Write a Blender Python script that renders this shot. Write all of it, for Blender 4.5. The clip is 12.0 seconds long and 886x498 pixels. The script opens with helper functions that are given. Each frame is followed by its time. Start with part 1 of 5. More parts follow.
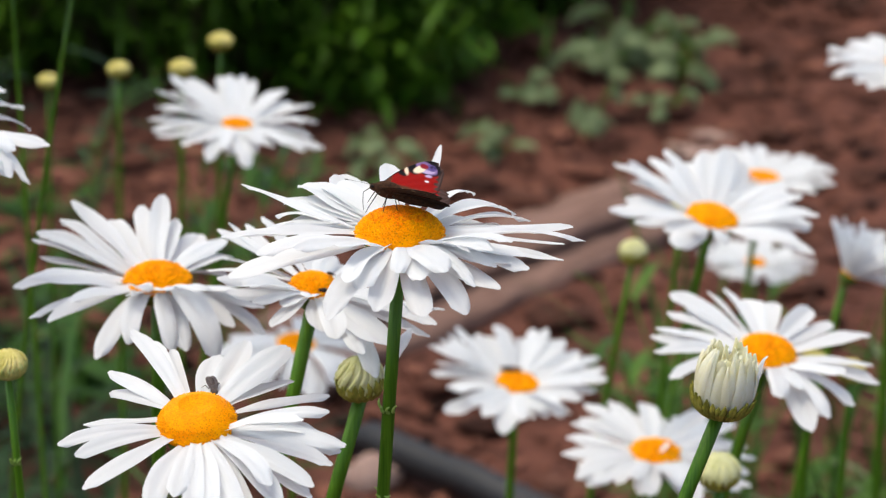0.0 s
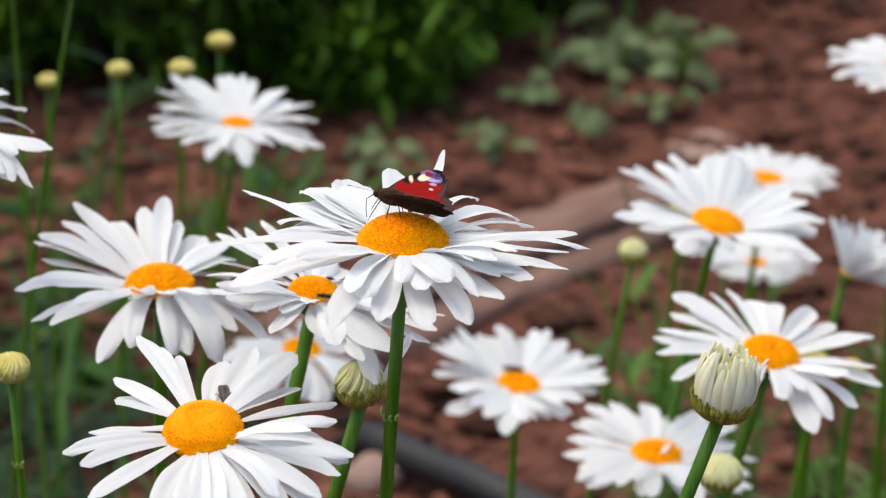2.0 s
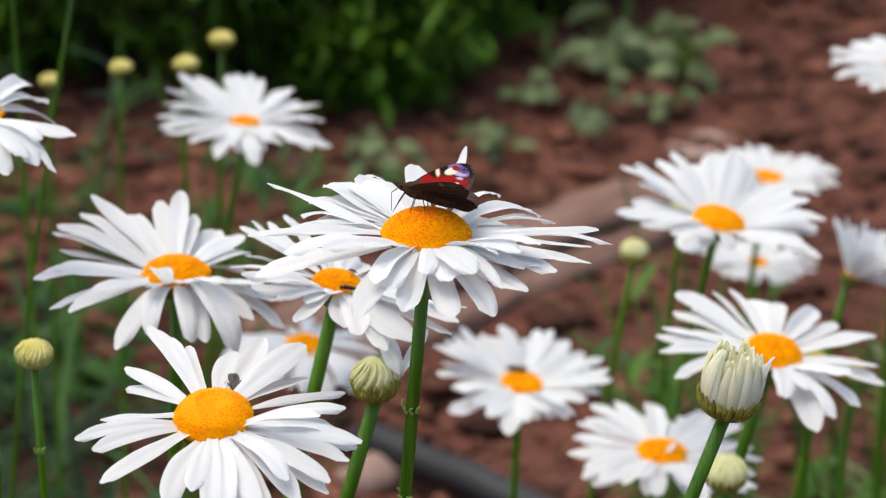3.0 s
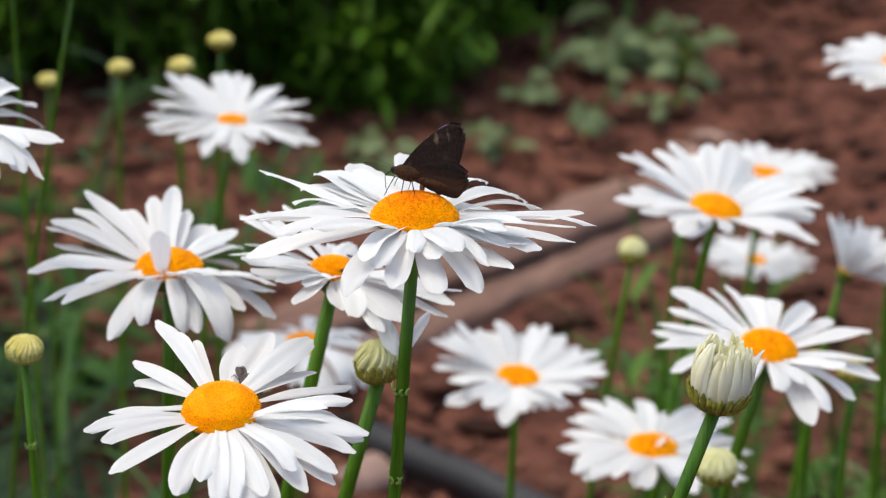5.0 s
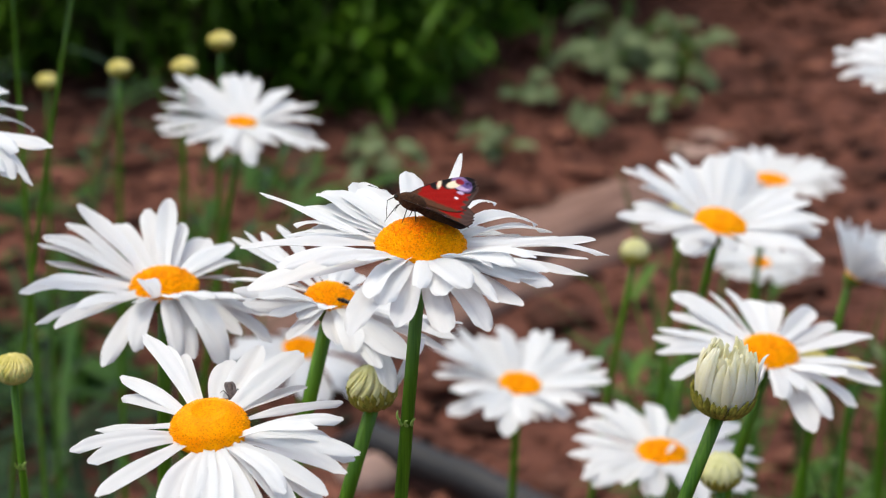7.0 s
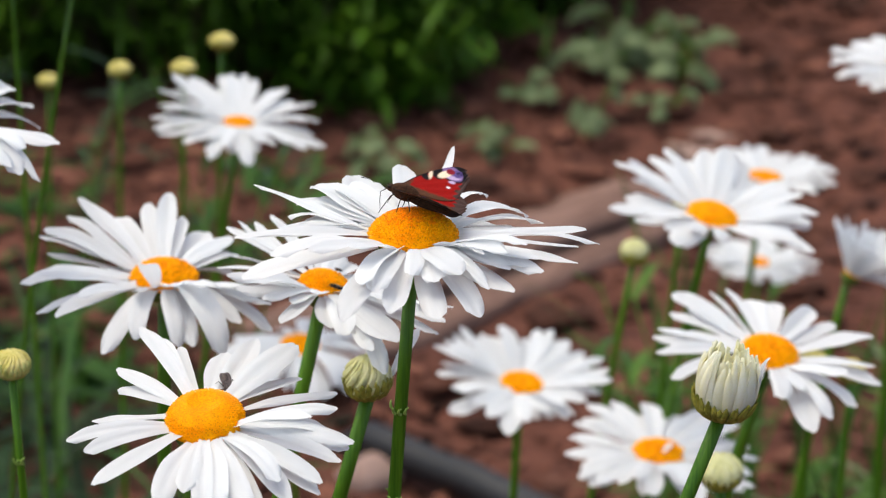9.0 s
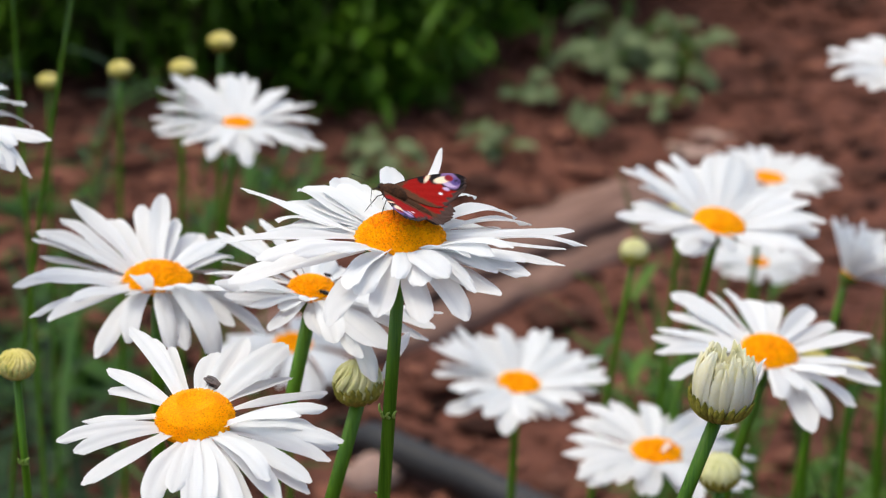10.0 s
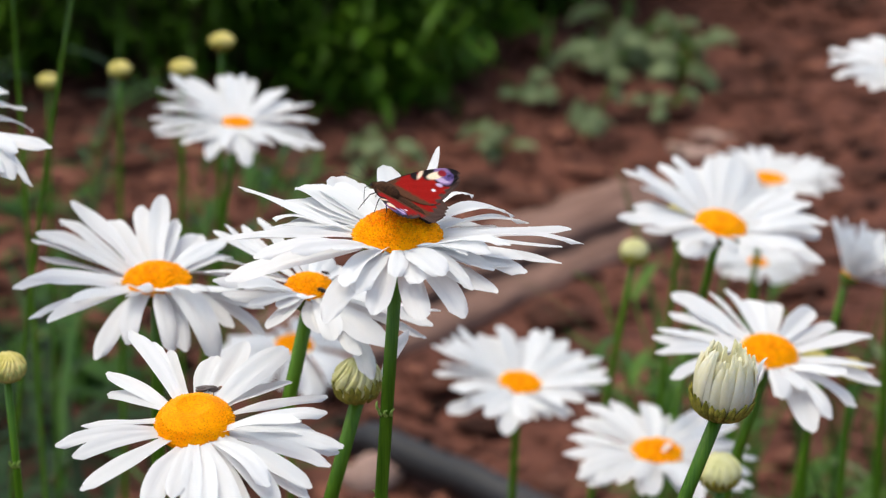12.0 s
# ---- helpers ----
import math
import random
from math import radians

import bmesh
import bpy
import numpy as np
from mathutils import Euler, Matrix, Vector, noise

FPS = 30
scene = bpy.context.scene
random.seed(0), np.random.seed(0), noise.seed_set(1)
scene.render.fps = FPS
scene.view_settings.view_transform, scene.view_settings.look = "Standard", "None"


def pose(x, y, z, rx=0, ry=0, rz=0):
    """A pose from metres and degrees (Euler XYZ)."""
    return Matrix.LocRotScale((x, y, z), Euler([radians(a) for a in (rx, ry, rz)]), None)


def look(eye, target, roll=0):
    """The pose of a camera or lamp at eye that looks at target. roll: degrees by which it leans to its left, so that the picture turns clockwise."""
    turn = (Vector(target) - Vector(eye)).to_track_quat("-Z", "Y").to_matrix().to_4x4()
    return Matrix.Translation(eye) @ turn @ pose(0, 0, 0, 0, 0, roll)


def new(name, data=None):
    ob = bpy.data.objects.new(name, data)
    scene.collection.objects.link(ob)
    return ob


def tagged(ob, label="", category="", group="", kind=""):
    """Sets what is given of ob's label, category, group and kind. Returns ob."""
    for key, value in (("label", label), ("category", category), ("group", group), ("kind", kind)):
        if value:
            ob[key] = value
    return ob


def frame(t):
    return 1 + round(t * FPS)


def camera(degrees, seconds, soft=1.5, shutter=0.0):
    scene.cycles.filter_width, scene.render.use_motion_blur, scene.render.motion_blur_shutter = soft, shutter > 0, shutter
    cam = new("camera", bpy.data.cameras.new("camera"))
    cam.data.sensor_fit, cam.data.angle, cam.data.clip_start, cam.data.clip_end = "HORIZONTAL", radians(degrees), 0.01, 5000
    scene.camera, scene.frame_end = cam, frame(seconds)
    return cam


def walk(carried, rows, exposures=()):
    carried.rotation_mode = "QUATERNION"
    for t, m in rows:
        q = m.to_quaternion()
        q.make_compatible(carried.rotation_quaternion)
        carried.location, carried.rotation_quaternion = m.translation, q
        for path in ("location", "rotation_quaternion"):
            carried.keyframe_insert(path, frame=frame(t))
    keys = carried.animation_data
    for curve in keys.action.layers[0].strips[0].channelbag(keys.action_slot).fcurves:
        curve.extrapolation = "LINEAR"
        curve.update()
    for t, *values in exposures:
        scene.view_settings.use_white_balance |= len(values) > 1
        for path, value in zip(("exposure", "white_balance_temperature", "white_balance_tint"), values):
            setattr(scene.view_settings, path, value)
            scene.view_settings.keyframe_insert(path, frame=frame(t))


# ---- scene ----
# ---- camera ----
cam = camera(22, 12.0, soft=1.15, shutter=0.4)
cam.data.dof.use_dof = True
cam.data.dof.focus_distance = 0.745
cam.data.dof.aperture_fstop = 15.5
STAND = pose(0, 0, 0.95, 70, 0, 0)
walk(cam, [(0, STAND), (12, STAND)], exposures=[(0, 0.31, 6850, 1), (12, 0.31, 6850, 1)])

# ---- world and sun: a bright overcast day ----
world = bpy.data.worlds.new("sky")
scene.world = world
world.use_nodes = True
wn = world.node_tree.nodes
sky = wn.new("ShaderNodeTexSky")
sky.sky_type = "NISHITA"
sky.sun_disc = False
sky.sun_elevation = radians(72)
sky.sun_rotation = radians(-75)
sky.dust_density = 4.0
sky.air_density = 0.7
wn["Background"].inputs["Strength"].default_value = 0.27
world.node_tree.links.new(sky.outputs["Color"], wn["Background"].inputs["Color"])
sun_data = bpy.data.lights.new("sun", "SUN")
sun_data.energy = 0.3
sun_data.angle = radians(60)
sun_data.color = (1.0, 0.97, 0.93)
sun = new("sun", sun_data)
sun.matrix_basis = look((-1.2, 0.2, 4.0), (0, 0.8, 0.5))


# ---- materials ----
def material(name, dark, light, rough=0.6, scale=60.0, fine=None, bump=0.0, through_light=0.0, speck=None, per_object=0.0, gloss=0.12, stretch=(1, 1, 1), per_piece=0.0):
    """A surface whose colour wanders between two tones at two scales, with fine relief; some light may pass through it."""
    m = bpy.data.materials.new(name)
    m.use_nodes = True
    n, link = m.node_tree.nodes, m.node_tree.links.new
    bsdf, out = n["Principled BSDF"], n["Material Output"]
    coords = n.new("ShaderNodeTexCoord")
    mapping = n.new("ShaderNodeMapping")
    mapping.inputs["Scale"].default_value = stretch
    link(coords.outputs["Object"], mapping.inputs["Vector"])
    broad = n.new("ShaderNodeTexNoise")
    broad.inputs["Scale"].default_value, broad.inputs["Detail"].default_value = scale, 3
    grain = n.new("ShaderNodeTexNoise")
    grain.inputs["Scale"].default_value, grain.inputs["Detail"].default_value = fine or scale * 7, 4
    for node in (broad, grain):
        link(mapping.outputs["Vector"], node.inputs["Vector"])
    blend = n.new("ShaderNodeMath")
    blend.operation = "MULTIPLY_ADD"
    blend.inputs[1].default_value = 0.4
    link(grain.outputs["Fac"], blend.inputs[0])
    half = n.new("ShaderNodeMath")
    half.operation = "MULTIPLY"
    half.inputs[1].default_value = 0.6
    link(broad.outputs["Fac"], half.inputs[0])
    link(half.outputs[0], blend.inputs[2])
    ramp = n.new("ShaderNodeValToRGB")
    ramp.color_ramp.elements[0].position, ramp.color_ramp.elements[1].position = 0.35, 0.65
    ramp.color_ramp.elements[0].color, ramp.color_ramp.elements[1].color = (*dark, 1), (*light, 1)
    if speck:
        e = ramp.color_ramp.elements.new(0.72)
        e.color = (*speck, 1)
    link(blend.outputs[0], ramp.inputs["Fac"])
    colour = ramp.outputs["Color"]
    if per_object:
        info = n.new("ShaderNodeObjectInfo")
        span = n.new("ShaderNodeMapRange")
        span.inputs["To Min"].default_value, span.inputs["To Max"].default_value = 1 - per_object, 1 + per_object
        link(info.outputs["Random"], span.inputs["Value"])
        hsv = n.new("ShaderNodeHueSaturation")
        link(span.outputs["Result"], hsv.inputs["Value"])
        link(colour, hsv.inputs["Color"])
        colour = hsv.outputs["Color"]
    if per_piece:
        geo = n.new("ShaderNodeNewGeometry")
        span = n.new("ShaderNodeMapRange")
        span.inputs["To Min"].default_value, span.inputs["To Max"].default_value = 1 - per_piece, 1 + per_piece
        link(geo.outputs["Random Per Island"], span.inputs["Value"])
        hsv = n.new("ShaderNodeHueSaturation")
        link(span.outputs["Result"], hsv.inputs["Value"])
        link(colour, hsv.inputs["Color"])
        colour = hsv.outputs["Color"]
    link(colour, bsdf.inputs["Base Color"])
    bsdf.inputs["Roughness"].default_value = rough
    bsdf.inputs["Specular IOR Level"].default_value = gloss
    if bump:
        b = n.new("ShaderNodeBump")
        b.inputs["Strength"].default_value, b.inputs["Distance"].default_value = bump, 0.002
        link(grain.outputs["Fac"], b.inputs["Height"])
        link(b.outputs["Normal"], bsdf.inputs["Normal"])
    if through_light:
        t, mix = n.new("ShaderNodeBsdfTranslucent"), n.new("ShaderNodeMixShader")
        mix.inputs["Fac"].default_value = through_light
        link(colour, t.inputs["Color"])
        link(bsdf.outputs[0], mix.inputs[1])
        link(t.outputs[0], mix.inputs[2])
        link(mix.outputs[0], out.inputs["Surface"])
    return m


def wing_material(name, rough):
    """Scales of a wing: the pattern is carried by the mesh, with a fine grain over it."""
    m = bpy.data.materials.new(name)
    m.use_nodes = True
    n, link = m.node_tree.nodes, m.node_tree.links.new
    bsdf = n["Principled BSDF"]
    att, coords, grain = n.new("ShaderNodeAttribute"), n.new("ShaderNodeTexCoord"), n.new("ShaderNodeTexNoise")
    att.attribute_name = "pattern"
    grain.inputs["Scale"].default_value = 2500
    hsv, span = n.new("ShaderNodeHueSaturation"), n.new("ShaderNodeMapRange")
    span.inputs["To Min"].default_value, span.inputs["To Max"].default_value = 0.65, 1.35
    link(coords.outputs["Object"], grain.inputs["Vector"])
    link(grain.outputs["Fac"], span.inputs["Value"])
    link(span.outputs["Result"], hsv.inputs["Value"])
    link(att.outputs["Color"], hsv.inputs["Color"])
    link(hsv.outputs["Color"], bsdf.inputs["Base Color"])
    bsdf.inputs["Roughness"].default_value = rough
    bsdf.inputs["Specular IOR Level"].default_value = 0.08
    return m


PETAL = material("petal_white", (0.87, 0.88, 0.89), (0.92, 0.92, 0.92), 0.55, 90, 1100, 0.14, 0.58, per_object=0.03, stretch=(0.07, 1, 1), gloss=0.2)
PETAL_YOUNG = material("petal_cream", (0.92, 0.89, 0.67), (0.97, 0.96, 0.88), 0.5, 120, 900, 0.05, 0.55)
PETAL_BUD = material("petal_bud_cream", (0.74, 0.73, 0.33), (0.9, 0.88, 0.6), 0.5, 160, 900, 0.05, 0.45)
PETAL_CLOSED = material("petal_yellow_green", (0.6, 0.52, 0.1), (0.84, 0.73, 0.32), 0.5, 160, 900, 0.05, 0.25)
FLORET = material("floret_orange", (0.86, 0.28, 0.0), (0.94, 0.41, 0.001), 0.65, 160, 1400, 0.15, per_piece=0.2)
FLORET_DEEP = material("floret_deep_orange", (0.8, 0.18, 0.0), (0.9, 0.3, 0.001), 0.65, 160, 1400, 0.15, per_piece=0.25)
CALYX = material("calyx_green", (0.05, 0.1, 0.015), (0.14, 0.2, 0.04), 0.55, 200, 900, 0.1)
BRACT = material("bract_green_brown", (0.11, 0.12, 0.014), (0.36, 0.32, 0.06), 0.55, 330, 1200, 0.1, speck=(0.2, 0.075, 0.015), per_object=0.25)
BRACT_PALE = material("bract_pale_green", (0.3, 0.33, 0.06), (0.55, 0.52, 0.2), 0.55, 330, 1200, 0.1, speck=(0.4, 0.22, 0.07), per_object=0.15)
STEM = material("stem_green", (0.028, 0.094, 0.002), (0.098, 0.21, 0.01), 0.42, 260, 1400, 0.15, per_object=0.12, stretch=(1, 1, 0.04), gloss=0.25)
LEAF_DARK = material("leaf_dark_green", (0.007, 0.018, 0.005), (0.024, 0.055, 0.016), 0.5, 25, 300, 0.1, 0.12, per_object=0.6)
LEAF_PALE = material("leaf_grey_green", (0.09, 0.125, 0.055), (0.22, 0.265, 0.13), 0.55, 40, 300, 0.1, 0.2, per_object=0.15)
LEAF_MID = material("leaf_fresh_green", (0.02, 0.06, 0.008), (0.06, 0.13, 0.024), 0.5, 30, 300, 0.1, 0.25, per_object=0.15)
LEAF_FRESH = material("leaf_lime_green", (0.045, 0.1, 0.013), (0.11, 0.2, 0.034), 0.5, 40, 300, 0.1, 0.3, per_object=0.2)
LEAFLET = material("leaflet_pale_green", (0.2, 0.32, 0.06), (0.36, 0.48, 0.14), 0.5, 200, 900, 0.1)
LEAF_SHRUB = material("leaf_shrub", (0.022, 0.055, 0.003), (0.06, 0.13, 0.008), 0.5, 6, 60, 0.1, 0.12, per_piece=0.4)
TWIG = material("twig_brown", (0.03, 0.022, 0.015), (0.08, 0.06, 0.04), 0.8, 60, 400, 0.2)
SOIL = material("soil", (0.034, 0.0125, 0.0083), (0.15, 0.058, 0.039), 0.95, 16, 70, 0.9, speck=(0.2, 0.1, 0.075))
CLOD = material("soil_clod", (0.037, 0.0145, 0.0095), (0.16, 0.065, 0.043), 0.95, 14, 200, 0.6, speck=(0.3, 0.17, 0.13), per_piece=0.75)
PIPE = material("black_plastic", (0.012, 0.011, 0.012), (0.025, 0.024, 0.026), 0.5, 12, 200, 0.05, gloss=0.3)
TIMBER = material("weathered_timber", (0.1, 0.055, 0.042), (0.26, 0.152, 0.118), 0.85, 60, 220, 0.8, stretch=(0.12, 1, 1))
STONE = material("pale_stone", (0.24, 0.15, 0.125), (0.38, 0.26, 0.215), 0.85, 30, 260, 0.4)
WING = wing_material("wing_scales", 0.7)
FUR = material("brown_fur", (0.022, 0.011, 0.006), (0.08, 0.036, 0.018), 0.9, 900, 4000, 0.4)
CHITIN = material("black_chitin", (0.008, 0.007, 0.007), (0.02, 0.017, 0.015), 0.35, 900, 3000, 0.1)
GREY_CHITIN = material("grey_fly_body", (0.05, 0.038, 0.036), (0.14, 0.11, 0.1), 0.5, 900, 3000, 0.1)
AMBER = material("amber_bands", (0.16, 0.06, 0.01), (0.3, 0.13, 0.03), 0.5, 700, 3000, 0.1)
FLY_WING = material("smoky_fly_wing", (0.16, 0.13, 0.125), (0.28, 0.24, 0.235), 0.3, 500, 3000, 0.05, 0.6)


# ---- mesh helpers ----
def solid(name, verts, faces, mat, parent=None, label="", smooth=True, crisp=False):
    """One mesh object, under a thing or part where parent is given."""
    me = bpy.data.meshes.new(name)
    me.from_pydata([tuple(v) for v in verts], [], faces)
    if smooth:
        me.polygons.foreach_set("use_smooth", [True] * len(me.polygons))
    if crisp:
        me.set_sharp_from_angle(angle=radians(55))
    me.materials.append(mat)
    ob = new(name, me)
    if parent:
        ob.parent = parent
    return tagged(ob, label)


def tube(path, radii, sides=8, ridge=0.0):
    """Verts and faces of a closed tube along a path, with shallow ridges."""
    path = [Vector(p) for p in path]
    verts, faces = [], []
    side = Vector((1, 0, 0))
    for i, p in enumerate(path):
        way = (path[min(i + 1, len(path) - 1)] - path[max(i - 1, 0)]).normalized()
        side = (side - way * side.dot(way))
        side = side.normalized() if side.length > 1e-5 else way.orthogonal().normalized()
        other = way.cross(side)
        for k in range(sides):
            a = 2 * math.pi * k / sides
            r = radii[i] * (1 + (ridge if k % 2 else -ridge))
            verts.append(p + side * (r * math.cos(a)) + other * (r * math.sin(a)))
    for i in range(len(path) - 1):
        for k in range(sides):
            a, b = i * sides + k, i * sides + (k + 1) % sides
            faces.append((a, b, b + sides, a + sides))
    faces.append(tuple(range(sides))[::-1])
    faces.append(tuple(range(len(verts) - sides, len(verts))))
    return verts, faces


def lathe(profile, sides=20):
    """Verts and faces of a turned body from rows of radius and height, bottom to top."""
    verts = [(r * math.cos(2 * math.pi * k / sides), r * math.sin(2 * math.pi * k / sides), z) for r, z in profile for k in range(sides)]
    faces = [(i * sides + k, i * sides + (k + 1) % sides, (i + 1) * sides + (k + 1) % sides, (i + 1) * sides + k)
             for i in range(len(profile) - 1) for k in range(sides)]
    faces.append(tuple(range(sides))[::-1])
    faces.append(tuple(range(len(verts) - sides, len(verts))))
    return verts, faces


def shell(top, rows, cols, thick):
    """A closed thin shell from a grid of points on its upper side."""
    low = []
    for i in range(rows):
        for j in range(cols):
            p, rim = top[i * cols + j], i in (0, rows - 1) or j in (0, cols - 1)
            low.append((p[0], p[1], p[2] - thick * (0.35 if rim else 1.0)))
    verts, n, faces = list(top) + low, rows * cols, []
    for i in range(rows - 1):
        for j in range(cols - 1):
            a, b, c, d = i * cols + j, i * cols + j + 1, (i + 1) * cols + j + 1, (i + 1) * cols + j
            faces += [(a, d, c, b), (a + n, b + n, c + n, d + n)]
    ring = [j for j in range(cols)] + [i * cols + cols - 1 for i in range(1, rows)] + [(rows - 1) * cols + j for j in range(cols - 2, -1, -1)] + [i * cols for i in range(rows - 2, 0, -1)]
    for a, b in zip(ring, ring[1:] + ring[:1]):
        faces.append((a, b, b + n, a + n))
    return verts, faces


def petal_shape(length, width, bend, twist, cup, rng, rows=12, cols=9, base=0.52, thick=0.00025):
    """A ray petal: narrow root, parallel sides, blunt notched tip, lengthwise furrows. bend: degrees by which it droops."""
    notch = rng.uniform(0.0, 0.026)
    wave, phase = rng.uniform(-0.03, 0.03), rng.uniform(0, 6)
    tip, ripple = rng.gauss(0, 10), rng.uniform(0.0, 0.012)
    taper, square = rng.uniform(0.24, 0.42), rng.uniform(2.2, 3.6)
    line, x, z = [(0.0, 0.0)], 0.0, 0.0
    for i in range(1, rows):
        s = (i - 0.5) / (rows - 1)
        a = radians(bend * (0.5 - s) - tip * max(0, s - 0.6) / 0.4)
        x, z = x + math.cos(a), z + math.sin(a)
        line.append((x, z))
    grow = length / math.hypot(x, z)
    c, d = x / math.hypot(x, z) * grow, z / math.hypot(x, z) * grow
    top = []
    for i, (x, z) in enumerate(line):
        x, z = x * c + z * d, z * c - x * d
        s = i / (rows - 1)
        k = min(1.0, s / 0.55)
        w = width / 2 * (base + (1 - base) * k * k * (3 - 2 * k)) * (1 - taper * max(0, (s - 0.6) / 0.4) ** square)
        turn = radians(twist) * s
        for j in range(cols):
            t = 2 * j / (cols - 1) - 1
            back = length * s ** 6 * (0.09 * t * t + notch * abs(math.cos(1.5 * math.pi * t)))
            y = t * w + length * wave * math.sin(math.pi * s)
            lift = cup * w * t * t - 0.042 * width * math.cos(2.0 * math.pi * t) * min(1, s * 3) * (1 - 0.5 * s) + length * ripple * t * math.sin(9 * s + phase)
            top.append((x - back, y * math.cos(turn) - lift * math.sin(turn), z + y * math.sin(turn) + lift * math.cos(turn)))
    return shell(top, rows, cols, thick)


def dome(radius, height, count, dimple=0.0, relief=1.0):
    """A flower's disc: a dome set with tight small florets in spirals."""
    def z_at(q):
        return height * (1 - q ** 2.6) ** 0.75 - dimple * height * max(0, 1 - (q / 0.42) ** 2)
    verts, faces = lathe([(radius * q, z_at(min(q, 1.0)) - 0.0004) for q in (1.0, 0.97, 0.9, 0.78, 0.62, 0.45, 0.28, 0.12, 0.02)], 24)
    size = radius * 0.95 / math.sqrt(count)
    rng = random.Random(count)
    for i in range(count):
        q = min(0.99, math.sqrt((i + 0.5) / count) * 0.985 + rng.uniform(-0.5, 0.5) / math.sqrt(count))
        a = i * 2.39996 + rng.uniform(-0.5, 0.5) / (q * math.sqrt(count) + 0.5)
        c = Vector((radius * q * math.cos(a), radius * q * math.sin(a), z_at(q)))
        slope = (z_at(min(1, q + 0.01)) - z_at(q - 0.01)) / (0.02 * radius)
        up = Vector((-slope * math.cos(a), -slope * math.sin(a), 1)).normalized()
        u = up.orthogonal().normalized()
        v = up.cross(u)
        tall = size * rng.uniform(0.5, 1.5) * (relief if q < 0.8 else 1)
        n0 = len(verts)
        for ring, (rad, h) in enumerate(((1.0, -0.25), (0.85, 0.5), (0.4, 1.0))):
            for k in range(5):
                b = 2 * math.pi * k / 5 + i
                verts.append(c + (u * math.cos(b) + v * math.sin(b)) * size * rad + up * tall * h)
        for ring in range(2):
            for k in range(5):
                p, p2 = n0 + ring * 5 + k, n0 + ring * 5 + (k + 1) % 5
                faces.append((p, p2, p2 + 5, p + 5))
        faces.append(tuple(range(n0 + 10, n0 + 15)))
    return verts, faces


def leaf_blade(p, way, up, length, width, bend, rng, rows=6):
    """Verts and faces of one thin arching leaf from p along way."""
    side = way.cross(up).normalized()
    verts, faces, d, q = [], [], way.copy(), p.copy()
    for i in range(rows):
        s = i / (rows - 1)
        w = width * (0.25 + 0.75 * math.sin(math.pi * min(1, 0.12 + s * 0.88)) ** 0.8) * (1 if i < rows - 1 else 0.1)
        lift = d.cross(side).normalized() * (-w * 0.25)
        verts += [q - side * w + lift, q, q + side * w + lift]
        d = (d + Vector((0, 0, -1)) * bend / rows).normalized()
        q = q + d * length / (rows - 1)
    for i in range(rows - 1):
        a = i * 3
        faces += [(a, a + 1, a + 4, a + 3), (a + 1, a + 2, a + 5, a + 4)]
    return verts, faces


# ---- the flowers ----
def stand(name, head, lean, label, category, group):
    """The root of a plant at the ground under its head, and the head's place in the root's space."""
    head = Vector(head)
    base = Vector((head.x - lean[0] * head.z * 0.5, head.y - lean[1] * head.z * 0.5, 0))
    root = new(name)
    root.empty_display_size = 0.02
    root.matrix_basis = Matrix.Translation(base)
    tagged(root, label, category, group)
    return root, head - base, base


def head_frame(head, tilt):
    """The pose of a flower head whose axis leans by tilt."""
    axis = Vector((tilt[0], tilt[1], 1)).normalized()
    u = (Vector((1, 0, 0)) - axis * axis.x).normalized()
    v = axis.cross(u)
    m = Matrix((u, v, axis)).transposed().to_4x4()
    m.translation = head
    return m


def add_stem(root, head, radius, under, axis, leaflets=()):
    top = head - axis * under
    pts = []
    for i in range(16):
        k = 1 - i / 15
        c = 2 * k - k * k
        pts.append(Vector((top.x * (1 - c), top.y * (1 - c), top.z * (1 - k) - 0.03 * (k == 1))))
    verts, faces = tube(pts, [radius * (1.2 - 0.25 * i / 15) for i in range(16)], 16, 0.06)
    stem = solid("stem", verts, faces, STEM, root)
    rng = random.Random(int(head.z * 9999))
    for drop in leaflets:
        k = drop / top.z
        c = 2 * k - k * k
        spot = Vector((top.x * (1 - c), top.y * (1 - c), top.z - drop))
        for a in (-2.2, -1.45, -0.75, 2.4):
            out = Vector((math.cos(a), math.sin(a), 0))
            side = Vector((-out.y, out.x, 0)) * rng.choice((-1, 1))
            size = rng.uniform(0.0009, 0.0014)
            curl = [spot + out * (radius * 1.02 + size * 0.35 * k) + side * size * math.sin(k * 0.75) + Vector((0, 0, size * (1.2 - 1.3 * math.cos(k * 0.75)))) for k in range(5)]
            solid("leaflet", *tube(curl, [0.0005, 0.00055, 0.0005, 0.0004, 0.0002], 6), LEAFLET, root)
    return stem


